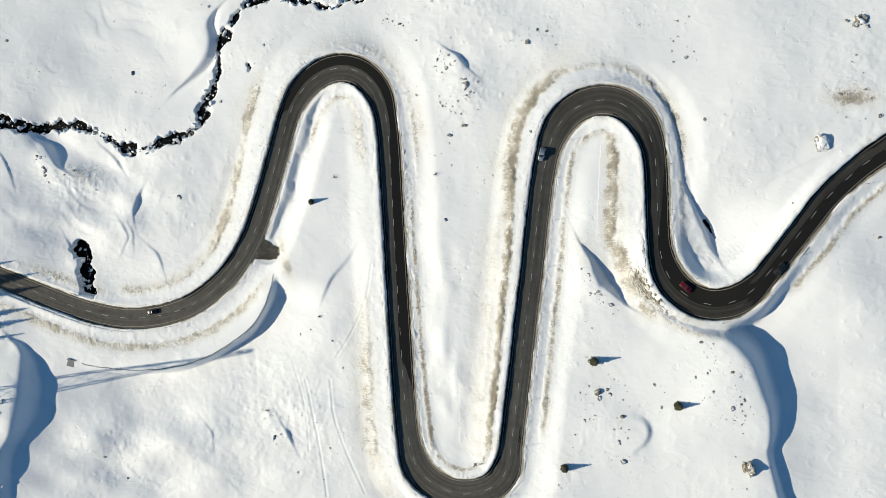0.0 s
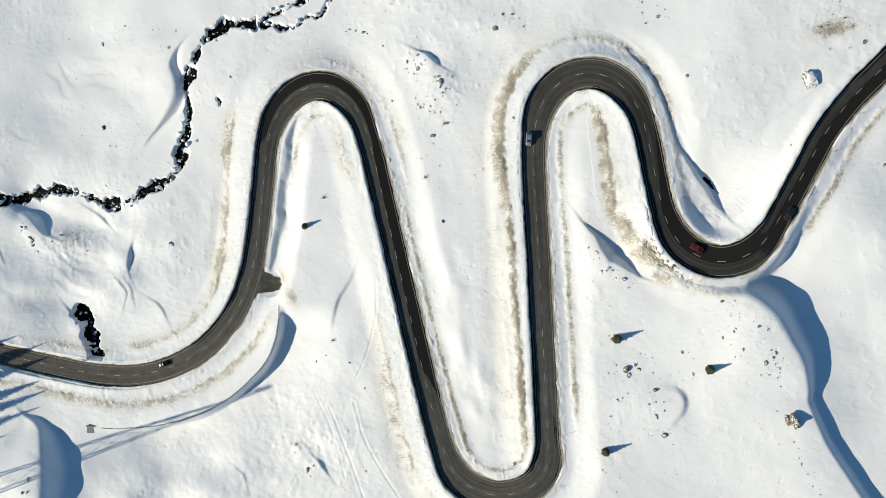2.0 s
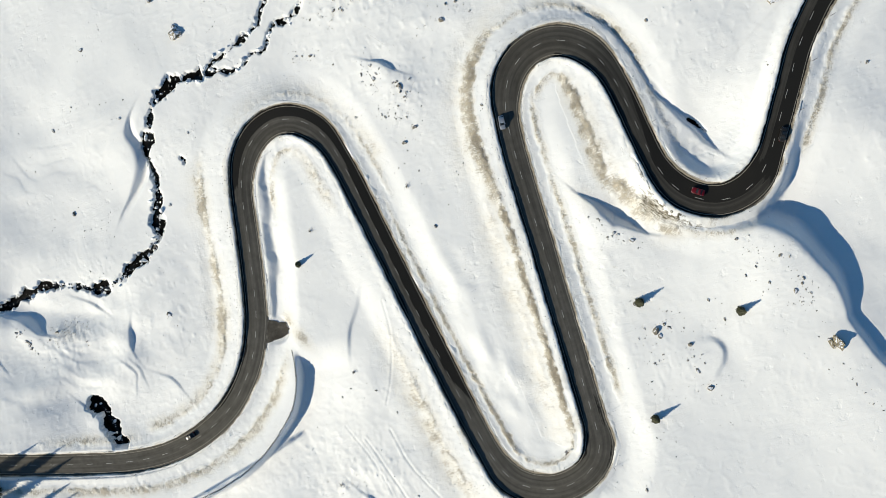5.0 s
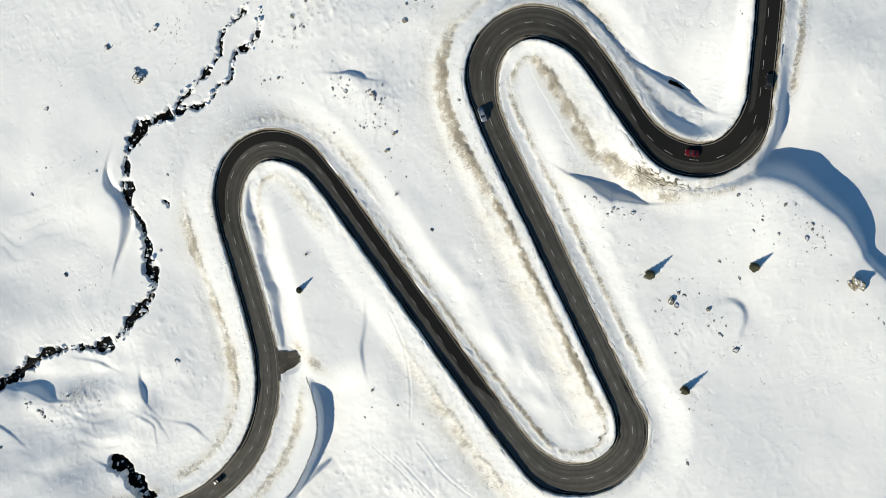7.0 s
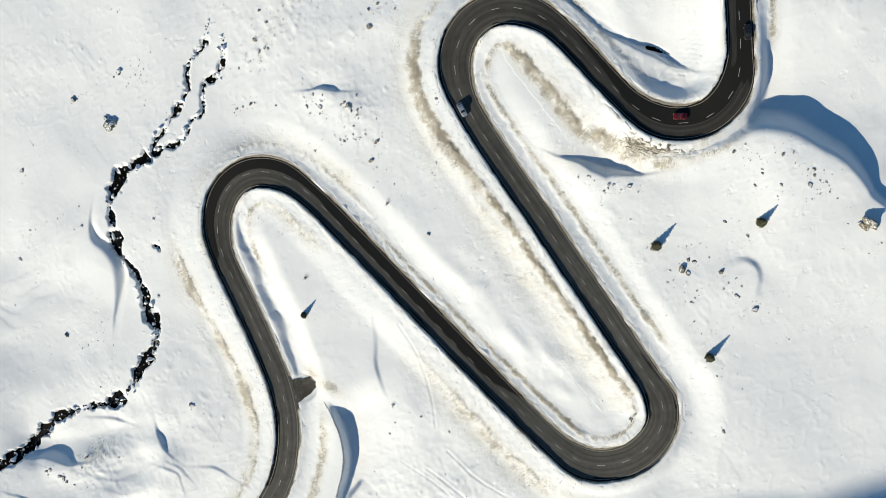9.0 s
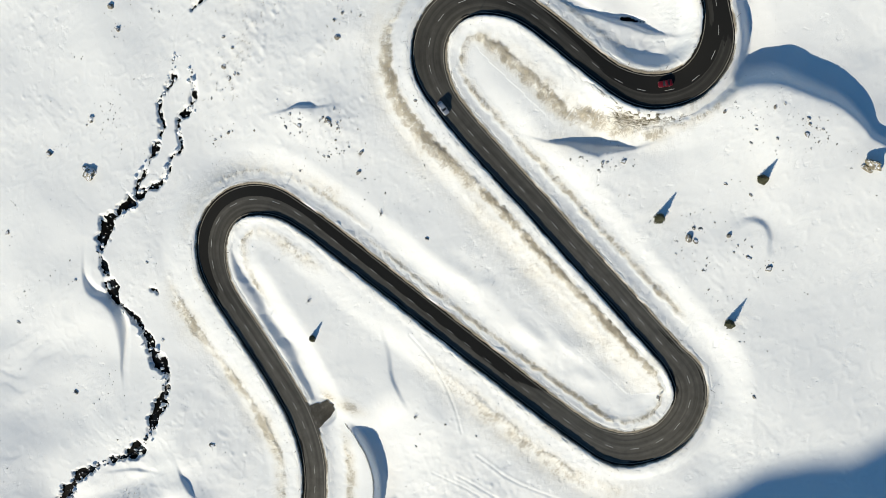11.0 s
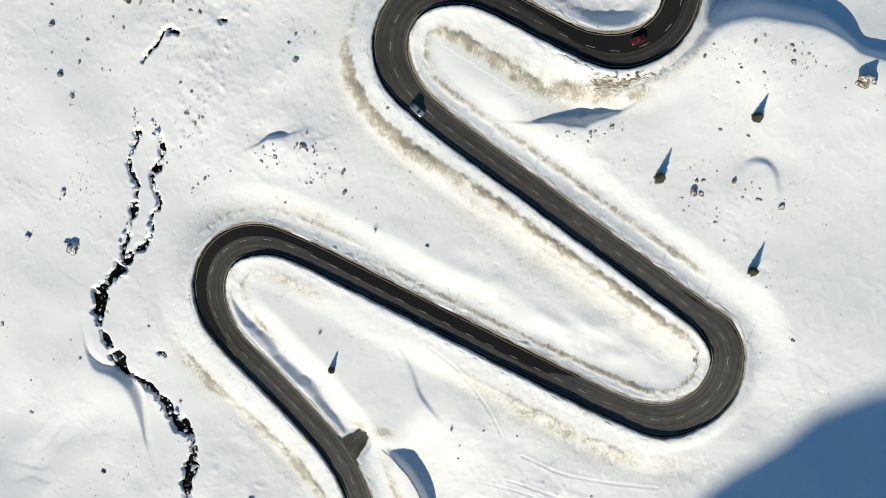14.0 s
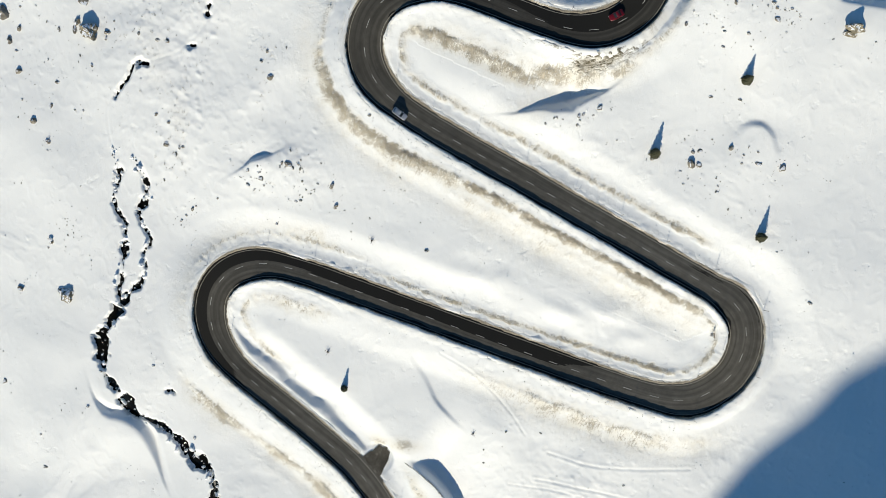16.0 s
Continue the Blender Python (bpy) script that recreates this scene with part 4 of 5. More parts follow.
ROCKS["meadow west of the stream"] = [
    (-128.7, 66.7, 1.6), (-182.5, 81.2, 1.4), (-127, 59, 0.7), (-124.3, 58.5, 0.6), (-120.2, 57.1, 0.5), (-90.6, 53.7, 1.2), (-73.2, 74.1, 0.8), (-107.1, 17.4, 2),
    (-164.1, 77.6, 0.4), (-159.8, 49.2, 0.8), (-164.7, 28.4, 1.5), (-136.7, 87.6, 0.5), (-130.7, 44, 0.5), (-116.4, 52.1, 0.5), (-126, 41.2, 0.4), (-166.8, 34, 0.8),
    (-152.9, 28.3, 0.7), (-114.2, 61.1, 0.5), (-138.3, 65.4, 0.4), (-171.4, 71.5, 0.4), (-168, 68.1, 0.5)]
ROCKS["slope between two hairpins"] = [
    (-21.2, 79.3, 1.2), (-24, 80.6, 0.8), (-15.1, 72.8, 0.6), (-15.1, 53.3, 0.9), (-4.2, 61.9, 1.6), (-3.5, 66.5, 1), (-8.1, 62.9, 0.8), (-5.9, 60.5, 0.7),
    (2.4, 57.6, 1), (2.9, 55.7, 1.6), (2.4, 54.1, 1.2), (4, 52.9, 0.8), (-6.4, 50, 0.8), (-2, 48.2, 0.7), (-0.9, 45.9, 0.6), (2.2, 41.4, 1.7),
    (-3, 38.1, 1.5), (-3.1, 35.3, 0.6), (-10.2, 30.4, 0.3), (-2.2, 27.5, 0.6), (9.1, 22.1, 0.5), (12.2, 23.7, 0.4), (2.5, 13.1, 0.4), (9.6, 10.7, 0.4),
    (-4.4, 8.2, 1.2), (23.8, 69.5, 1.6), (27, 73.8, 1), (30.4, 73.2, 1), (33.3, 68.2, 0.8), (24.9, 38.2, 0.8)]
ROCKS["snowfield above the upper bend"] = [
    (72.8, 74.2, 0.7), (72.9, 69, 0.6), (71.5, 67.5, 0.6), (71.2, 64.2, 0.7), (75.5, 61.9, 1.2), (71.7, 60.6, 0.9), (78.1, 63.7, 0.5), (75.8, 65.4, 0.4),
    (60.8, 73.4, 0.5), (76.3, 75.3, 0.5), (123.8, 71.2, 1.4), (126.2, 69.9, 2.2), (128.7, 72, 2.6), (129.6, 69, 1.2), (124.9, 58, 0.6), (126.3, 60.1, 0.6),
    (128.3, 54.4, 0.5), (121.6, 47.8, 1), (124, 47.9, 1), (128.9, 49.1, 0.8), (130.7, 46.1, 0.7), (133.1, 40.6, 1.4), (123.4, 40.5, 0.6), (128.9, 39.7, 0.8),
    (81.2, 41.1, 1), (107.3, 13.1, 0.5), (133.6, 2.2, 1.2)]
ROCKS["slope beside the long hairpin"] = [
    (-45.4, -35.8, 0.8), (-41.5, -45.4, 0.6), (-46.1, -74.7, 0.7), (-58.4, -84.4, 0.8), (39.9, -64.6, 0.6), (41.5, -50.4, 0.6), (44.5, -39.5, 0.8), (-0.9, -8.9, 0.4),
    (8, -10.2, 0.4), (44.5, -10.8, 0.6), (-58, -33.9, 0.7), (-53.8, -32.1, 0.7)]
ROCKS["sunny knoll"] = [
    (79.2, -31.8, 1.4), (82.6, -32.2, 0.6), (83.2, -37.5, 0.5), (81.5, -40.9, 0.6), (77.4, -43.3, 1), (88, -41, 1), (82.5, -47.6, 0.8), (65.1, -46.6, 0.9),
    (88.1, -52.6, 1.5), (91.3, -49.9, 1.2), (90.9, -53.3, 0.6), (91.9, -56.2, 0.6), (91.6, -60.7, 0.6), (89.5, -68.3, 0.5), (67.3, -53.9, 0.9), (47.7, -51.9, 1.8),
    (51.4, -50.4, 1.2), (55.3, -52.2, 0.4), (46.4, -57.7, 0.8), (55.1, -57.5, 1.6), (52.4, -62, 0.6), (54.5, -61.5, 0.6), (57, -61.7, 0.6), (54, -66.2, 1.4),
    (55.5, -72.6, 1.8), (51.7, -72.3, 0.5), (56, -47.3, 0.4), (52.6, -45.4, 0.6), (51.4, -20.6, 1.4), (92.9, -78.5, 0.5), (88.7, -78.8, 0.5),
    (45.4, -28.5, 0.6),
    (42, -8.5, 0.7), (44.2, -10.2, 0.8), (44.7, -12.4, 0.6), (47, -16.2, 1.1), (48, -17.1, 0.9), (46.2, -16.9, 0.7), (44.8, -16.7, 0.7), (48.9, -19.7, 0.6), (52.2, -23.5, 0.5)]
ROCKS["hollow by the gully"] = [
    (-176.4, -62, 1.6), (-179.4, -66.7, 1.4), (-177.3, -66.6, 1.2), (-176.3, -94.9, 1.2), (-136.9, -83.6, 1), (-67.5, -72.1, 1.8), (-127.4, -91.6, 1), (-65.1, -70.8, 0.8)]
ROCKS["upper snowfield"] = [
    (10.8, 152.7, 3.5), (22.9, 130, 3), (7.9, 146.9, 1.6), (3.8, 148.7, 2), (12.6, 135, 1), (13.2, 139.3, 0.9), (14.4, 130.4, 1.8), (17.3, 120.5, 1.6),
    (15.5, 120.3, 1.3), (21.2, 119.5, 0.6), (-3.6, 143.2, 2), (-2.1, 131, 1), (6.5, 121.9, 1.1), (7.9, 126.5, 0.6), (-9.5, 130.5, 1.4), (-16.1, 134.6, 2.2),
    (-20, 128.1, 1.6), (-6.9, 120.5, 0.8), (-11.3, 139.8, 0.7), (20.6, 110.9, 1), (21.1, 105, 1), (-7.8, 89.1, 1.2), (-5, 87.8, 1), (0.8, 98.6, 1),
    (-26.1, 81.5, 0.8), (-7.7, 123.1, 0.6), (16.3, 143.9, 0.5), (-43.5, 112.2, 0.6), (-42, 114.9, 0.5), (-28.7, 114.2, 0.4)]
ROCKS["snowfield beyond the stream"] = [
    (-67.8, 123.6, 2.2), (-99.9, 119.8, 1.5), (-123, 98, 1.2), (-91.7, 95.9, 0.6), (-90.4, 123.2, 0.5), (-49.5, 104.1, 0.5)]
ROCKS["foot of the knoll"] = [
    (98.9, -104, 1.6), (93.6, -83.7, 0.5), (94, -85.6, 0.7), (95.2, -88.8, 0.5), (96, -92.6, 0.6), (97.7, -95.4, 0.5), (99.9, -99.6, 0.5), (57.3, -85.8, 0.4)]
ROCKS["slope outside the long hairpin"] = [
    (25.3, -96.5, 1.2), (-17.7, -130.5, 0.5)]

ROCKS["hummock between two hairpins"] = [
    (-1.2, 64.1, 0.8), (-2.7, 63, 0.8), (-7.5, 65.2, 1.3), (-6.3, 68.1, 0.5), (-5.1, 65.1, 0.6), (1.9, 56.2, 0.6), (5.5, 52.7, 0.6), (3, 51.9, 0.9), (2.6, 50.8, 0.6),
    (1.2, 57.8, 0.8), (6.7, 56.6, 0.8), (6.9, 46.8, 0.5), (-0.2, 50.2, 0.7), (1, 45.6, 0.7), (-2.5, 46.6, 0.6), (-4.4, 48.5, 0.5), (-5.6, 48.7, 0.8), (-6.7, 52.2, 0.5),
    (-5.2, 57.8, 0.4), (-8.2, 31.2, 0.4)]
ROCKS["open upper snowfield"] = [
    (1.7, 145.9, 0.8), (6, 126.3, 0.5), (3.1, 135.8, 0.6), (1.9, 136.7, 0.4), (-16.7, 139.4, 0.5), (-22.6, 127.5, 0.5), (19, 118.6, 0.5), (25.5, 111.7, 0.5), (21.9, 102.2, 1.6),
    (0.1, 94.1, 0.8), (-6.1, 93, 1.8), (-5.6, 88.8, 1), (-12, 89, 0.5), (27, 91.5, 0.4), (14.2, 148.4, 0.6)]
ROCKS["snow between stream and hairpin"] = [
    (-40.4, 116, 0.5), (-41.4, 112.9, 0.5), (-45, 113.7, 0.6), (-51.3, 118.8, 0.7), (-48.8, 113.4, 0.4), (-48.1, 105.2, 0.4), (-35.8, 115, 0.4), (-44.1, 117, 0.4), (-20.1, 78.6, 0.7),
    (-27.4, 81.2, 0.5), (-16.4, 90.4, 0.8), (-35.6, 132.8, 0.5), (-36.6, 135.1, 0.4)]
ROCKS["meadow below the stream"] = [
    (-103, 116.6, 0.4), (-95.6, 90.1, 0.8), (-98.6, 91.2, 0.4), (-101, 98.3, 0.5), (-112.3, 102.6, 0.8), (-137.5, 103.7, 0.6), (-109.7, 70.9, 0.4)]
ROCKS["crown of the knoll"] = [
    (90.3, -42.3, 0.7), (88.8, -45.1, 0.4), (79.9, -49.7, 0.5), (90.2, -48.8, 0.6), (90.5, -51.2, 0.8), (93.3, -51.8, 0.5), (91.8, -54.8, 0.7), (88.8, -54.9, 0.4), (91, -57.8, 0.6),
    (86.3, -56.3, 0.5), (88.8, -56.5, 0.6), (94.3, -54.1, 0.4), (79.9, -35, 0.4), (80.8, -36.8, 0.5), (83.2, -36.4, 0.4)]
ROCKS["lower side of the knoll"] = [
    (50.3, -49.1, 1.2), (47.4, -50.1, 2.4), (44.4, -48.2, 0.8), (43.3, -51, 0.5), (44.5, -59.1, 0.5), (43, -59.6, 1), (56.7, -64.5, 0.6), (39.2, -68.9, 0.4), (34.5, -82, 0.7),
    (35.4, -82.9, 0.5), (37.7, -89.5, 0.4), (80.8, -41.8, 0.8)]
ROCKS["bank below the stream"] = [
    (-168.4, 34.2, 1.2), (-166.8, 33.7, 1), (-168.8, 32.9, 0.6), (-165.6, 29.6, 1.2), (-165.2, 27.8, 1.4), (-164.8, 26.4, 1), (-163.4, 23.7, 0.6), (-152.8, 28.3, 1.2), (-156.5, 26.6, 0.8), (-142.5, 20.5, 0.8), (-186.5, 25.6, 1.4), (-187.4, 27, 1)]

dice = random.Random(5)
for where, places in ROCKS.items():
    for x, y, size in places:
        ob = new("rock", dice.choice(STONES))
        z = ground_z(x, y)
        tall = dice.uniform(0.5, 0.85)
        s = size * 1.2
        ob.matrix_basis = Matrix.Translation((x, y, z + 0.12 * s * tall)) @ Matrix.Rotation(dice.uniform(0, 6.28), 4, "Z") @ Matrix.Diagonal((s * dice.uniform(0.8, 1.25), s * dice.uniform(0.7, 1.0), s * tall, 1))
        look_of = "large dark rock half sunk in the " if size >= 1.4 else "dark grey stone in the " if size >= 0.7 else "tiny dark stone in the "
        tagged(ob, look_of + where, "rock", "stones on the " + where)


def joined(name, mesh_list, poses, label, category, mat):
    """Many small copies as one mesh."""
    vs, fs, base = [], [], 0
    for n, m in enumerate(poses):
        me = mesh_list[n % len(mesh_list)]
        co = np.empty(len(me.vertices) * 3)
        me.vertices.foreach_get("co", co)
        co = co.reshape(-1, 3)
        a = np.array(m)
        vs.append(co @ a[:3, :3].T + a[:3, 3])
        fs += [tuple(base + k for k in p.vertices) for p in me.polygons]
        base += len(co)
    ob = new(name, mesh_of(name, np.vstack(vs).tolist(), fs, mat))
    return tagged(ob, label, category, kind="stuff")


CHIPS = [stone_mesh("pebble", 200 + n, ROCK, 1) for n in range(4)]
poses = []
for where, places in ROCKS.items():
    for x, y, size in places:
        for _ in range(dice.randint(0, 4) if size < 1.5 else dice.randint(3, 8)):
            px, py, s = x + dice.gauss(0, 2.2), y + dice.gauss(0, 2.2), dice.uniform(0.15, 0.45)
            poses.append(Matrix.Translation((px, py, ground_z(px, py) + 0.05 * s)) @ Matrix.Rotation(dice.uniform(0, 6.28), 4, "Z") @ Matrix.Scale(s, 4))
for first, last, side, count in ((520, 640, 1, 130), (225, 300, 1, 80), (410, 470, -1, 50)):
    for _ in range(count):
        i = dice.randrange(first, last)
        o = (road_half[i] + 1.0 + abs(dice.gauss(0, 1.6))) * side
        px, py, s = road[i, 0] + road_left[i, 0] * o, road[i, 1] + road_left[i, 1] * o, dice.uniform(0.12, 0.38)
        poses.append(Matrix.Translation((px, py, ground_z(px, py) + 0.08)) @ Matrix.Rotation(dice.uniform(0, 6.28), 4, "Z") @ Matrix.Scale(s, 4))
joined("pebbles", CHIPS, poses, "scattered dark pebbles and clods poking out of snow", "pebbles", ROCK)

# clods of snow that have rolled from the banks and down the slopes
CLOD_SNOW = plain("clod_snow", (0.89, 0.885, 0.86), 0.6, vary=0.06)
CLODS = [stone_mesh("snow_clod", 250 + n, CLOD_SNOW, 1, 0.8) for n in range(5)]
poses = []
for _ in range(350):
    i = dice.randrange(90, 860)
    side = dice.choice((1, -1))
    o = (road_half[i] + 1.2 + abs(dice.gauss(0, 3.0))) * side
    px, py, s = road[i, 0] + road_left[i, 0] * o, road[i, 1] + road_left[i, 1] * o, dice.uniform(0.15, 0.42)
    poses.append((px, py, s))
for _ in range(900):
    px, py, s = dice.uniform(-195, 140), dice.uniform(-140, 160), dice.uniform(0.2, 0.6)
    j, k = np.searchsorted(gy, py), np.searchsorted(gx, px)
    if off[j, k] > 4 and (rough_zone[j, k] > 0.35 or dice.random() < 0.2):
        poses += [(px + dice.gauss(0, 1.5), py + dice.gauss(0, 1.5), s * dice.uniform(0.4, 1)) for _ in range(dice.randint(1, 4))]
poses = [Matrix.Translation((px, py, ground_z(px, py) + 0.15 * s)) @ Matrix.Rotation(dice.uniform(0, 6.28), 4, "Z") @ Matrix.Scale(s, 4) for px, py, s in poses]
joined("snow_clods", CLODS, poses, "loose clods of snow scattered beside the road and slopes", "snow", CLOD_SNOW)

# stones and water in the stream beds
WET_STONES = [stone_mesh("wet_stone", 300 + n, WET_ROCK, 1) for n in range(6)]
poses = []
for points, wide in ((STREAM, 1.5), (STREAM_SOUTH, 0.7), (STREAM_NORTH, 0.6), (CULVERT_GAP, 1.0)):
    line = spline(points, 0.5)
    for x, y in line:
        if dice.random() < 0.6:
            px, py, s = x + dice.gauss(0, wide * 0.4), y + dice.gauss(0, wide * 0.4), dice.uniform(0.3, 0.75) * (0.6 + wide)
            poses.append(Matrix.Translation((px, py, ground_z(px, py) + 0.1 * s)) @ Matrix.Rotation(dice.uniform(0, 6.28), 4, "Z") @ Matrix.Diagonal((s, s * 0.8, s * 0.9, 1)))
joined("stream_stones", WET_STONES, poses, "wet black stones with snow caps along the stream bed", "stones", WET_ROCK)
LUMPS = [stone_mesh("snow_lump", 350 + n, SNOW_CAP, 2) for n in range(5)]
poses = []
for points, wide, many in ((STREAM, 1.5, 0.28), (STREAM_SOUTH, 1.0, 0.3), (STREAM_NORTH, 1.0, 0.35)):
    for x, y in spline(points, 1.0):
        if dice.random() < many:
            px, py, s = x + dice.gauss(0, wide * 0.8), y + dice.gauss(0, wide * 0.8), dice.uniform(0.9, 2.6)
            poses.append(Matrix.Translation((px, py, ground_z(px, py) + 0.25 * s)) @ Matrix.Rotation(dice.uniform(0, 6.28), 4, "Z") @ Matrix.Diagonal((s, s * 0.7, s * 0.8, 1)))
joined("snow_lumps", LUMPS, poses, "rounded lumps of snow on stones in the stream", "snow", SNOW_CAP)
for points, wide in ((STREAM, 0.7), (CULVERT_GAP, 0.9)):
    line = spline(points, 1.0)
    way = np.gradient(line, axis=0)
    way /= np.hypot(*way.T)[:, None]
    left = np.stack([-way[:, 1], way[:, 0]], 1)
    z = np.array([ground_z(*p) for p in line])
    z = np.minimum(blurred(z, 2), plane(*line.T) + 5) - 0.05
    v, q = sheet(np.stack([np.c_[line + left * o, z] for o in (wide, 0, -wide)], 1))
    tagged(new("water", big_mesh("water", v, q, WATER)), "black running water of a narrow mountain stream", "stream", kind="structure")


# ---- boulders ----


def boulder(x, y, long, wide, tall, turn, seed, label, cap=True):
    top = new("boulder")
    top.matrix_basis = Matrix.Translation((x, y, ground_z(x, y) - 0.15 * tall)) @ Matrix.Rotation(radians(turn), 4, "Z")
    bm = bmesh.new()
    bmesh.ops.create_icosphere(bm, subdivisions=4, radius=0.5)
    r = random.Random(seed)
    shift = Vector((seed * 3.1, seed, 0))
    cuts = [(Vector((r.gauss(0, 1), r.gauss(0, 1), r.gauss(0.5, 0.6))).normalized(), r.uniform(0.22, 0.38)) for _ in range(11)]
    for v in bm.verts:
        c = v.co.copy()
        for n, d in cuts:
            over = c.dot(n) - d
            if over > 0:
                c -= n * over * 0.92
        c += v.co * (0.30 * noise.noise(v.co * 2.5 + shift) + 0.12 * noise.noise(v.co * 8 + shift))
        v.co = Vector((c.x * long, c.y * wide, (c.z + 0.35) * tall))
    part("stone", bm, BOULDER, top)
    if cap:
        bm = bmesh.new()
        bmesh.ops.create_icosphere(bm, subdivisions=3, radius=0.5)
        for v in bm.verts:
            k = 1 + 0.4 * noise.noise(v.co * 3 + shift)
            v.co = Vector((v.co.x * long * 0.5 * k + 0.12 * long, v.co.y * wide * 0.5 * k, v.co.z * tall * 0.34 * k + 0.62 * tall))
        part("snow_cap", bm, SNOW_CAP, top, "rounded cap of white snow", True)
    return tagged(top, label, "boulder")


boulder(-63.0, 108.1, 6.6, 6.4, 3.2, 110, 12, "big brown and grey boulder standing in smooth snow", False)
boulder(15.3, 125.5, 7.6, 6.4, 4.6, 60, 2, "huge brown lichen-covered boulder standing in the upper snowfield", False)
boulder(16.8, 130.2, 2.6, 2.4, 1.8, 10, 3, "grey boulder leaning beside a huge boulder", False)
boulder(116.4, 31.7, 7.4, 6.2, 2.6, 100, 4, "low boulder ringed by bare brown rock under snow")
boulder(93.7, -71.9, 3.6, 6.8, 4.8, 8, 6, "tall brown slab-sided boulder on the edge of the knoll", False)
boulder(92.1, -71.3, 1.6, 4.2, 2.0, 5, 7, "narrow slab of rock beside a split boulder", False)
boulder(127.4, 71, 4.4, 2.8, 2.0, -30, 8, "brown rock outcrop with patches of snow")
boulder(-48.8, 118.5, 2.6, 2.2, 1.6, 0, 9, "grey boulder half buried in smooth snow")


# ---- trees and bushes ----
def spruce(x, y, tall, wide, seed, label):
    top = new("spruce_tree")
    top.matrix_basis = Matrix.Translation((x, y, ground_z(x, y) - 0.15))
    r = random.Random(seed)
    bm = bmesh.new()
    bmesh.ops.create_cone(bm, cap_ends=True, segments=8, radius1=0.045 * tall, radius2=0.006 * tall, depth=tall, matrix=Matrix.Translation((0, 0, tall / 2)))
    part("trunk", bm, BARK, top)
    vs, fs = [], []
    levels = int(15 + tall)
    for k in range(levels):
        share = k / (levels - 1)
        z = tall * (0.10 + 0.88 * share)
        reach = wide / 2 * (1 - share) ** 0.85 + 0.08
        n = max(5, int(13 * (1 - share) + 4))
        for b in range(n):
            a = 6.283 * (b + r.random()) / n
            length = reach * r.uniform(0.7, 1.12)
            ca, sa = math.cos(a), math.sin(a)
            steps = max(3, int(length / 0.16))
            for q in range(steps):
                d = length * (q + 0.6) / steps
                droop = z - 0.32 * d + 0.10 * d * d + r.uniform(-0.05, 0.05)
                for side in (-1, 1):
                    w = (0.30 + 0.10 * r.random()) * (1.15 - 0.6 * q / steps) * min(1.0, reach)
                    px, py = ca * d, sa * d
                    tip = (px + ca * 0.2 - sa * w * side + r.uniform(-.05, .05), py + sa * 0.2 + ca * w * side + r.uniform(-.05, .05), droop - 0.08 - 0.05 * r.random())
                    m = len(vs)
                    vs += [(px - ca * 0.1, py - sa * 0.1, droop), (px + ca * 0.16, py + sa * 0.16, droop - 0.02), tip, (px + ca * 0.03, py + sa * 0.03, droop + 0.09)]
                    fs += [(m, m + 1, m + 2), (m + 1, m + 3, m + 2), (m + 3, m, m + 2)]
    crown = new("crown", mesh_of("crown", vs, fs, NEEDLES))
    crown.parent = top
    return tagged(top, label, "tree", "spruces on the slope")


spruce(46.0, -39.7, 5.6, 3.0, 1, "young dark green spruce standing alone on the sunny knoll")
spruce(72.2, -53.0, 5.3, 2.8, 2, "young dark green spruce near the crest of the knoll")
spruce(36.4, -76.0, 5.5, 2.6, 3, "young dark green spruce on open snow below the knoll")
spruce(-53.9, 15.0, 4.2, 1.9, 4, "slim small spruce inside a hairpin bend")
for n, (x, y, tall) in enumerate(((-198.8, -18.4, 16), (-202.3, -12.6, 13), (-204.9, -25.1, 18), (-200.5, -32, 15), (-206.7, -37.7, 18), (-213.7, -44.3, 19), (-222.3, -51.8, 18), (-208.4, -19.3, 17))):
    spruce(x, y, tall, tall * 0.38, 10 + n, "tall dark spruce beside the lower road")


def bush(x, y, size, seed, label):
    r = random.Random(seed)
    bm = bmesh.new()
    for _ in range(26):
        a, lean, length = r.uniform(0, 6.28), r.uniform(0.2, 1.1), size * r.uniform(0.5, 1.0)
        m = Matrix.Rotation(a, 4, "Z") @ Matrix.Rotation(lean, 4, "Y") @ Matrix.Translation((0, 0, length / 2))
        bmesh.ops.create_cone(bm, cap_ends=False, segments=4, radius1=0.035, radius2=0.008, depth=length, matrix=m)
    ob = part("bush", bm, TWIG)
    ob.matrix_basis = Matrix.Translation((x, y, ground_z(x, y)))
    tagged(ob, label, "bush")


bush(-8.1, 24.4, 1.9, 1, "bare twiggy bush sticking out of the snow")
bush(-70.6, -62.6, 1.8, 2, "bare grey bush in the snow of the lower slope")
bush(-45.3, 24.0, 1.6, 3, "bare low bush inside a hairpin bend")
bush(-50.6, -27.0, 1.6, 4, "bare thin bush beside a drift of snow")
bush(-20.0, 128.1, 1.7, 5, "bare bush beside a stone on the upper snowfield")

# withered grass that stands out of thin snow
STRAW = plain("straw", (0.26, 0.22, 0.15), 0.9, vary=0.4)
vs, fs = [], []
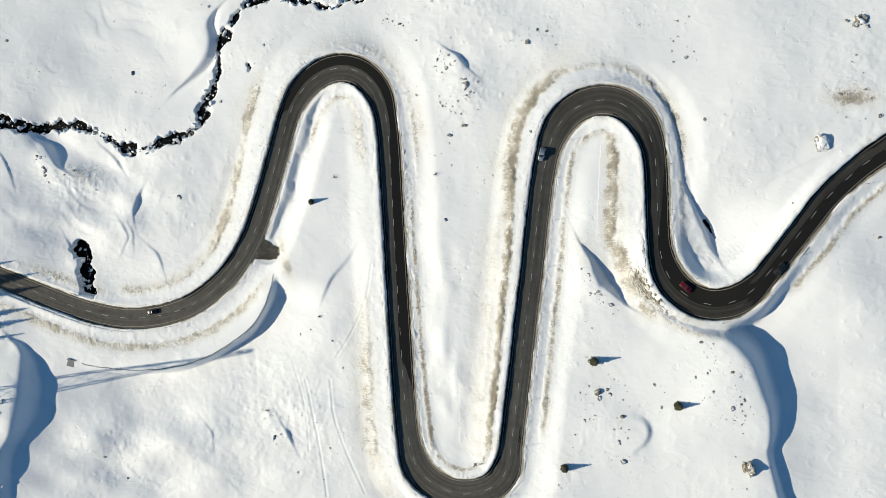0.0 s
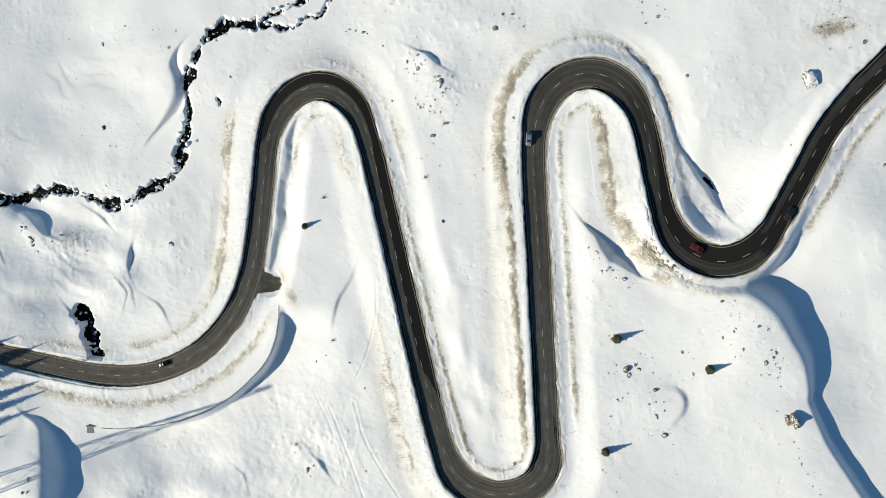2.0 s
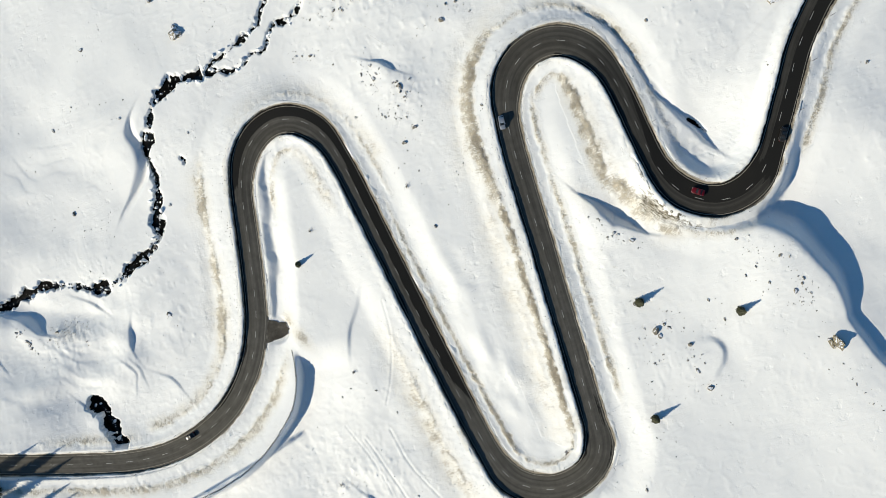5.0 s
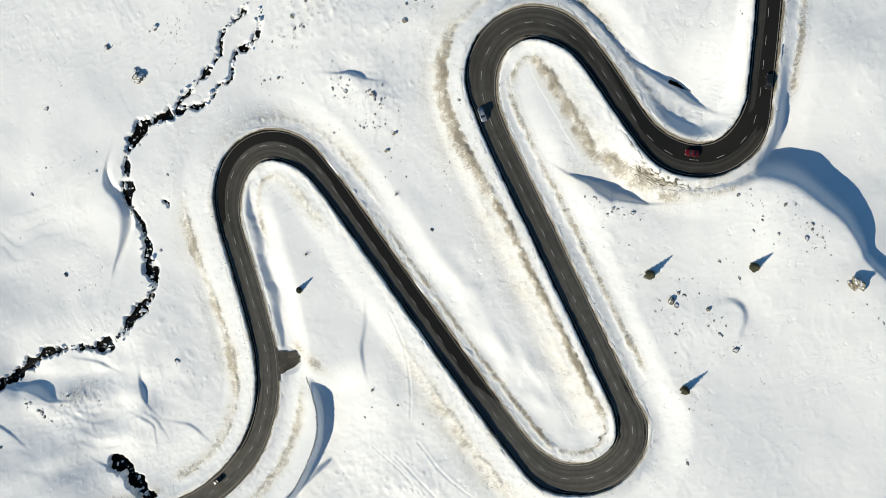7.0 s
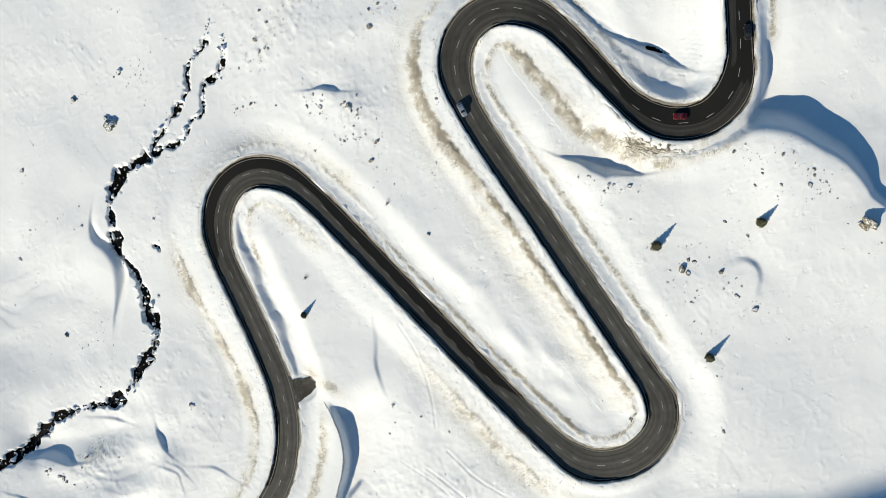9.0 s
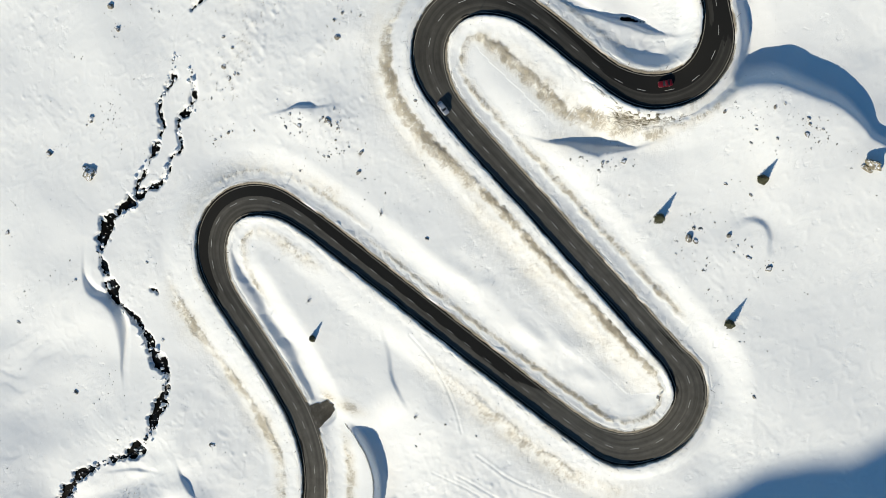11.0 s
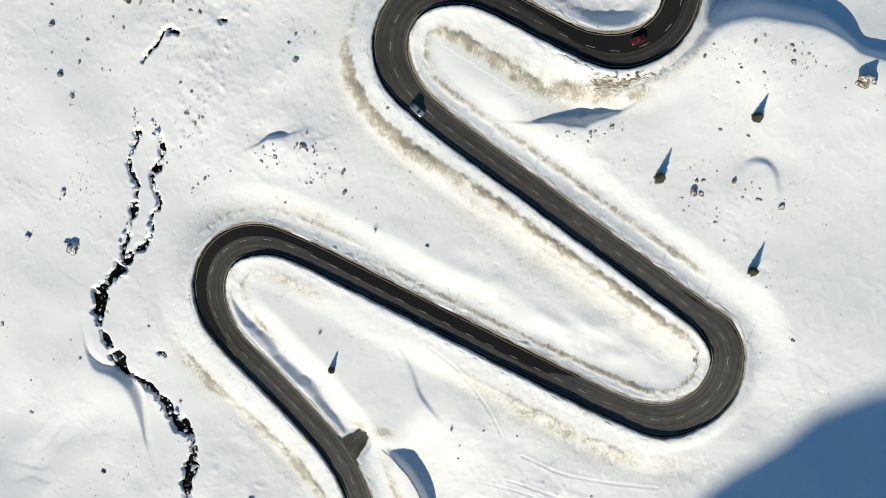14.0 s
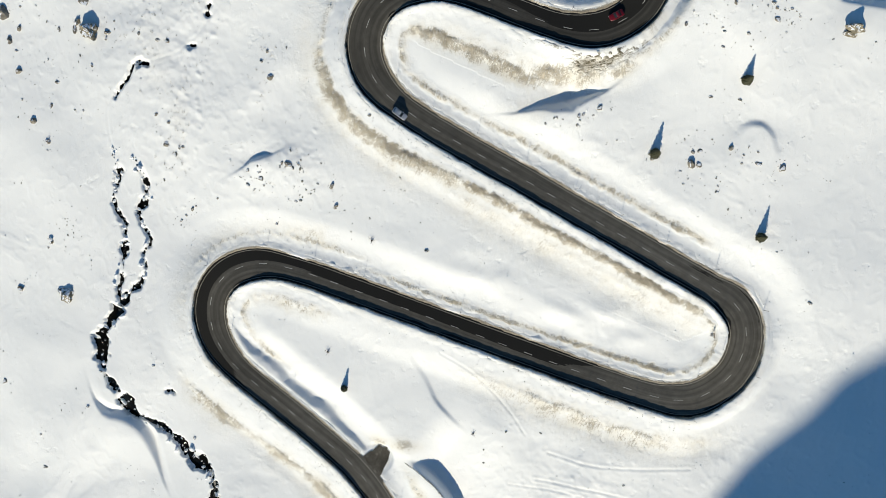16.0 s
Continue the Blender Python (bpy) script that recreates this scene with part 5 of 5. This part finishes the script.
for px, py, rx, ry, many in ((28, 108, 22, 10, 70), (6, 92, 18, 5, 50), (-8, 87, 5, 4, 14), (24, 72, 9, 4, 24), (59, -13, 5, 4, 40), (123.3, 48.5, 8, 4, 40), (-149, 26.8, 8, 3, 50), (2, 55, 6, 9, 20), (-66, -62, 5, 5, 10)):
    for _ in range(many):
        x, y = dice.gauss(px, rx * 0.6), dice.gauss(py, ry * 0.6)
        z = ground_z(x, y)
        for _ in range(9):
            a, lean, h = dice.uniform(0, 6.28), dice.uniform(0.1, 0.6), dice.uniform(0.25, 0.6)
            ox, oy = x + dice.gauss(0, 0.22), y + dice.gauss(0, 0.22)
            ca, sa = math.cos(a), math.sin(a)
            m = len(vs)
            vs += [(ox - sa * 0.03, oy + ca * 0.03, z - 0.05), (ox + sa * 0.03, oy - ca * 0.03, z - 0.05), (ox + ca * lean * h, oy + sa * lean * h, z + h)]
            fs.append((m, m + 1, m + 2))
tagged(new("grass_tufts", mesh_of("grass_tufts", vs, fs, STRAW)), "withered tufts of straw-coloured grass in thin snow", "grass", kind="stuff")

# ---- snow poles ----
bm = bmesh.new()
bmesh.ops.create_cone(bm, cap_ends=True, segments=7, radius1=0.055, radius2=0.04, depth=3.4, matrix=Matrix.Translation((0, 0, 1.5)))
first = part("snow_pole", bm, POLE)
tagged(first, "tall thin wooden pole marking the edge of the road", "snow pole", "snow poles along the road")
count = 0
for s in np.arange(96.0, 850, 15.44):
    for side in (1, -1):
        i = int(s + (4.5 if side > 0 else 0) + dice.uniform(-1, 1))
        if side < 0 and abs(i - at_lay_by) < 7:
            continue
        o = (road_half[i] + 0.75) * side
        m = Matrix.Translation((*(road[i] + road_left[i] * o), road_z[i] + 0.3)) @ pose(0, 0, 0, dice.uniform(-3, 3), dice.uniform(-3, 3), 0)
        if count == 0:
            first.matrix_basis = m
        else:
            copy_thing(first, m)
        count += 1

# ---- wall under the lower bend, culvert, lay-by, small fixtures ----
wall_line = spline(WALL, 0.55)[8:]
blocks = [stone_mesh("wall_stone", 400 + n, ROCK, 1, 0.9) for n in range(5)]
poses = []
for n, (x, y) in enumerate(wall_line):
    for row in range(2):
        s = dice.uniform(0.5, 0.75)
        px, py = x + dice.gauss(0, 0.1), y + dice.gauss(0, 0.1)
        poses.append(Matrix.Translation((px, py, ground_z(px, py) - 0.16 + 0.10 * row)) @ Matrix.Rotation(dice.uniform(0, 6.28), 4, "Z") @ Matrix.Scale(s, 4))
joined("retaining_wall", blocks, poses, "rough dry-stone edge of a retaining wall under the road", "wall", ROCK)


def box(name, size, at, mat, parent=None, label="", bevel=0.02):
    bm = bmesh.new()
    bmesh.ops.create_cube(bm, size=1, matrix=at @ Matrix.Diagonal((*size, 1)))
    if bevel:
        bmesh.ops.bevel(bm, geom=bm.edges[:], offset=bevel, segments=2, affect="EDGES")
    return part(name, bm, mat, parent, label)


culvert = tagged(new("culvert_mouth"), "grey concrete mouth of a culvert below the road embankment", "culvert")
culvert.matrix_basis = Matrix.Translation((-152.2, -46.6, ground_z(-152.2, -46.6) - 0.2)) @ Matrix.Rotation(radians(-12), 4, "Z")
box("headwall", (3.4, 0.4, 1.4), pose(0, 0, 0.1), CONCRETE, culvert)
box("apron", (2.8, 2.6, 0.25), pose(0, -1.4, 0.25), CONCRETE, culvert)
parapet = tagged(new("bridge_parapet"), "low concrete edge beam where the road crosses the stream", "parapet")
i = 151
parapet.matrix_basis = Matrix.Translation((*(road[i] + road_left[i] * (road_half[i] + 0.6)), road_z[i] + 0.1)) @ Matrix.Rotation(math.atan2(road_dir[i, 1], road_dir[i, 0]), 4, "Z")
box("beam", (9, 0.4, 0.5), pose(0, 0, 0.1), CONCRETE, parapet)

def nearest(x, y):
    return int(np.argmin(np.hypot(road[:, 0] - x, road[:, 1] - y)))


# lay-by
corners = [(-76.8, -6.2), (-75.2, -2.4), (-72.7, 1.2), (-70.9, 0.2), (-69.4, -1.2), (-67.4, -1.9), (-67.5, -3.3), (-66.9, -4.6), (-68.0, -5.2), (-68.1, -6.2), (-71.0, -6.5), (-74.0, -6.5)]
rim = []
for (x0, y0), (x1, y1) in zip(corners, corners[1:] + corners[:1]):
    for k in range(6):
        u = k / 6
        rim.append((x0 + (x1 - x0) * u + dice.gauss(0, 0.16), y0 + (y1 - y0) * u + dice.gauss(0, 0.16)))
bm = bmesh.new()
plate = bm.faces.new([bm.verts.new((x, y, float(level[np.searchsorted(gy, y), np.searchsorted(gx, x)]) + 0.03)) for x, y in rim])
bmesh.ops.triangulate(bm, faces=[plate])
if sum(f.normal.z for f in bm.faces) < 0:
    bmesh.ops.reverse_faces(bm, faces=bm.faces[:])
tagged(part("lay_by", bm, GRAVEL), "muddy cleared lay-by of wet gravel beside the road", "lay-by", kind="structure")

# small sign inside the long hairpin
sign = tagged(new("road_sign"), "small weathered sign on a post inside the hairpin", "sign")
sign.matrix_basis = Matrix.Translation((6.3, -76.8, ground_z(6.3, -76.8) - 0.2)) @ Matrix.Rotation(radians(25), 4, "Z")
bm = bmesh.new()
bmesh.ops.create_cone(bm, cap_ends=True, segments=10, radius1=0.05, radius2=0.05, depth=2.4, matrix=Matrix.Translation((0, 0, 1.2)))
part("post", bm, STEEL, sign)
box("board", (1.5, 0.06, 0.9), pose(0, -0.08, 1.9), plain("sign_board", (0.20, 0.13, 0.07), 0.6), sign, "brown board", 0.015)
box("foot", (0.9, 0.7, 0.5), pose(0, 0, 0.15), CONCRETE, sign)


# ---- cars ----
def wheel(x, y, parent):
    bm = bmesh.new()
    bmesh.ops.create_cone(bm, cap_ends=True, segments=24, radius1=0.34, radius2=0.34, depth=0.22, matrix=pose(x, y, 0.34, 90))
    bmesh.ops.bevel(bm, geom=[e for e in bm.edges if e.is_manifold and e.calc_face_angle(0) > 1], offset=0.04, segments=2, affect="EDGES")
    tyre = part("wheel", bm, RUBBER, parent, "", True)
    bm = bmesh.new()
    bmesh.ops.create_cone(bm, cap_ends=True, segments=18, radius1=0.23, radius2=0.21, depth=0.23, matrix=pose(x, y, 0.34, 90))
    part("rim", bm, CHROME, tyre, "alloy rim")


def loft(sections):
    """Rounded sections (x, half width, low, high, edge) joined into a closed shell."""
    bm = bmesh.new()
    rings = []
    for x, w, lo, hi, e in sections:
        pts = [(-w, lo + e), (-w + e, lo), (w - e, lo), (w, lo + e), (w, hi - e), (w - e * 0.5, hi - e * 0.3), (w - 1.4 * e, hi), (0, hi + 0.02), (-w + 1.4 * e, hi), (-w + e * 0.5, hi - e * 0.3), (-w, hi - e)]
        rings.append([bm.verts.new((x, y, z)) for y, z in pts])
    n = len(rings[0])
    for a, b in zip(rings, rings[1:]):
        for k in range(n):
            bm.faces.new((a[k], a[(k + 1) % n], b[(k + 1) % n], b[k]))
    bm.faces.new(rings[0][::-1])
    bm.faces.new(rings[-1])
    bmesh.ops.recalc_face_normals(bm, faces=bm.faces[:])
    return bm


def slab(corners, thick=0.03):
    """A thin plate on four corners, thickened outwards."""
    bm = bmesh.new()
    a = [Vector(c) for c in corners]
    n = (a[1] - a[0]).cross(a[3] - a[0]).normalized() * thick
    lo, hi = [bm.verts.new(c) for c in a], [bm.verts.new(c + n) for c in a]
    bm.faces.new(hi)
    bm.faces.new(lo[::-1])
    for k in range(4):
        bm.faces.new((lo[k], lo[(k + 1) % 4], hi[(k + 1) % 4], hi[k]))
    return bm


def car(s, offset, heading, paint, label, length=4.4, estate=True, tall=1.62):
    """A car on the road, s metres along it; heading 1 goes up the road, -1 down."""
    i = int(s)
    top = tagged(new("car"), label, "car")
    base = road[i] + road_left[i] * offset
    pitch = math.atan(np.gradient(road_z)[i])
    top.matrix_basis = Matrix.Translation((*base, road_z[i] - 0.012 * abs(offset) + 0.01)) @ Matrix.Rotation(math.atan2(road_dir[i, 1], road_dir[i, 0]) + (0 if heading > 0 else math.pi), 4, "Z") @ Matrix.Rotation(-pitch * heading, 4, "Y")
    h = length / 2
    part("body", loft([(-h, 0.70, 0.42, 0.80, 0.08), (-h + 0.12, 0.84, 0.28, 0.96, 0.12), (-h + 0.7, 0.90, 0.22, 1.00, 0.12), (0, 0.92, 0.20, 0.98, 0.12),
                       (h - 1.25, 0.91, 0.20, 0.96, 0.12), (h - 0.5, 0.88, 0.22, 0.86, 0.14), (h - 0.12, 0.80, 0.28, 0.74, 0.12), (h, 0.62, 0.40, 0.62, 0.08)]), paint, top, "", True)
    rear = -h + (0.35 if estate else 0.75)
    front = h - 1.30
    r0, r1 = rear + (0.35 if estate else 0.55), front - 0.75
    part("cabin", loft([(rear, 0.80, 0.9, 1.0, 0.05), (r0, 0.70, 0.9, tall - 0.05, 0.10), ((r0 + r1) / 2, 0.72, 0.9, tall - 0.02, 0.10), (r1, 0.69, 0.9, tall - 0.06, 0.10),
                        (front, 0.78, 0.9, 0.97, 0.03)]), GLASS, top, "dark tinted windows", True)
    part("roof", loft([(r0 - 0.08, 0.66, tall - 0.07, tall - 0.02, 0.02), ((r0 + r1) / 2, 0.69, tall - 0.05, tall + 0.03, 0.03), (r1 + 0.10, 0.65, tall - 0.08, tall - 0.02, 0.02)]), paint, top, "", True)
    for y in (0.76, -0.76):
        for x0, x1, z1 in ((rear + 0.05, r0, tall - 0.12), (r1, front - 0.04, tall - 0.12)):
            a, b = ((x0, 0.98), (x1, z1)) if x0 < 0 else ((x0, z1), (x1, 0.98))
            bm = bmesh.new()
            d = Vector((b[0] - a[0], 0, b[1] - a[1]))
            m = Matrix.Translation(((a[0] + b[0]) / 2, y * 0.965, (a[1] + b[1]) / 2)) @ d.to_track_quat("X", "Z").to_matrix().to_4x4()
            bmesh.ops.create_cube(bm, size=1, matrix=m @ Matrix.Diagonal((d.length, 0.07, 0.07, 1)))
            part("pillar", bm, paint, top)
        for x in (h - 0.85, -h + 0.85):
            wheel(x, y * 1.10, top)
        box("wing_mirror", (0.14, 0.22, 0.14), pose(front - 0.35, y * 1.30, 1.05), paint, top, "", 0.03)
        box("headlight", (0.14, 0.28, 0.10), pose(h - 0.11, y * 0.82, 0.66), LAMP, top, "clear headlight", 0.03)
        box("tail_light", (0.10, 0.20, 0.26), pose(-h + 0.07, y * 0.96, 0.82), TAIL, top, "red tail light", 0.03)
    box("front_bumper", (0.12, 1.3, 0.14), pose(h - 0.05, 0, 0.36), RUBBER, top, "", 0.03)
    box("rear_bumper", (0.12, 1.3, 0.14), pose(-h + 0.05, 0, 0.40), RUBBER, top, "", 0.03)
    if estate:
        for y in (0.58, -0.58):
            box("roof_rail", (r1 - r0 - 0.1, 0.05, 0.05), pose((r0 + r1) / 2, y, tall + 0.05), CHROME, top, "", 0.01)


car(nearest(29.5, 30.6), 1.9, -1, car_paint("silver_paint", (0.55, 0.56, 0.58), 0.6), "silver estate car with roof rails driving down the road", 4.5, True, 1.66)
car(nearest(-118.1, -27.1), 1.9, -1, car_paint("black_paint", (0.012, 0.012, 0.014), 0.0), "black car on the dry lower bend of the road", 4.4, False, 1.46)
car(nearest(103.7, -8.5), -1.9, 1, car_paint("dark_paint", (0.03, 0.028, 0.026), 0.2), "dark grey car driving up the wet upper road", 4.4, False, 1.48)
car(nearest(75.0, -14.1), 1.9, -1, car_paint("red_paint", (0.14, 0.005, 0.010), 0.1), "small red car on the wet upper bend", 4.0, False, 1.45)

# ---- lattice pylon outside the view, whose shadow falls across the lower slope ----
pylon = tagged(new("power_pylon"), "tall grey steel lattice pylon standing on the lower slope", "pylon")
PX, PY = -201.4, -64.4
pylon.matrix_basis = Matrix.Translation((PX, PY, ground_z(PX, PY) - 0.5))


def bars(name, pairs, thick, parent):
    bm = bmesh.new()
    for a, b in pairs:
        a, b = Vector(a), Vector(b)
        d = b - a
        m = Matrix.Translation((a + b) / 2) @ d.to_track_quat("Z", "Y").to_matrix().to_4x4() @ Matrix.Diagonal((thick, thick, d.length, 1))
        bmesh.ops.create_cube(bm, size=1, matrix=m)
    return part(name, bm, STEEL, parent)


levels = [0, 7, 13, 19, 24, 29, 33, 37, 41, 45, 49, 52, 55, 58, 60]
span = lambda z: 3.2 * (1 - z / 63) ** 1.2 + 0.3
corner = lambda z, k: (span(z) * (1, 1, -1, -1)[k], span(z) * (1, -1, -1, 1)[k], z)
for k in range(4):
    bars("leg", [(corner(a, k), corner(b, k)) for a, b in zip(levels, levels[1:])], 0.24, pylon)
    bars("bracing", [(corner(a, k), corner(b, (k + 1) % 4)) for a, b in zip(levels, levels[1:])] + [(corner(b, k), corner(a, (k + 1) % 4)) for a, b in zip(levels, levels[1:])], 0.11, pylon)
for z, reach in ((41, 6), (49, 5), (57, 4)):
    for side in (1, -1):
        bars("cross_arm", [((0.4 * side, 0.5, z), (reach * side, 0, z)), ((0.4 * side, -0.5, z), (reach * side, 0, z)), ((0.3 * side, 0.3, z + 2), (reach * side, 0, z))], 0.14, pylon)
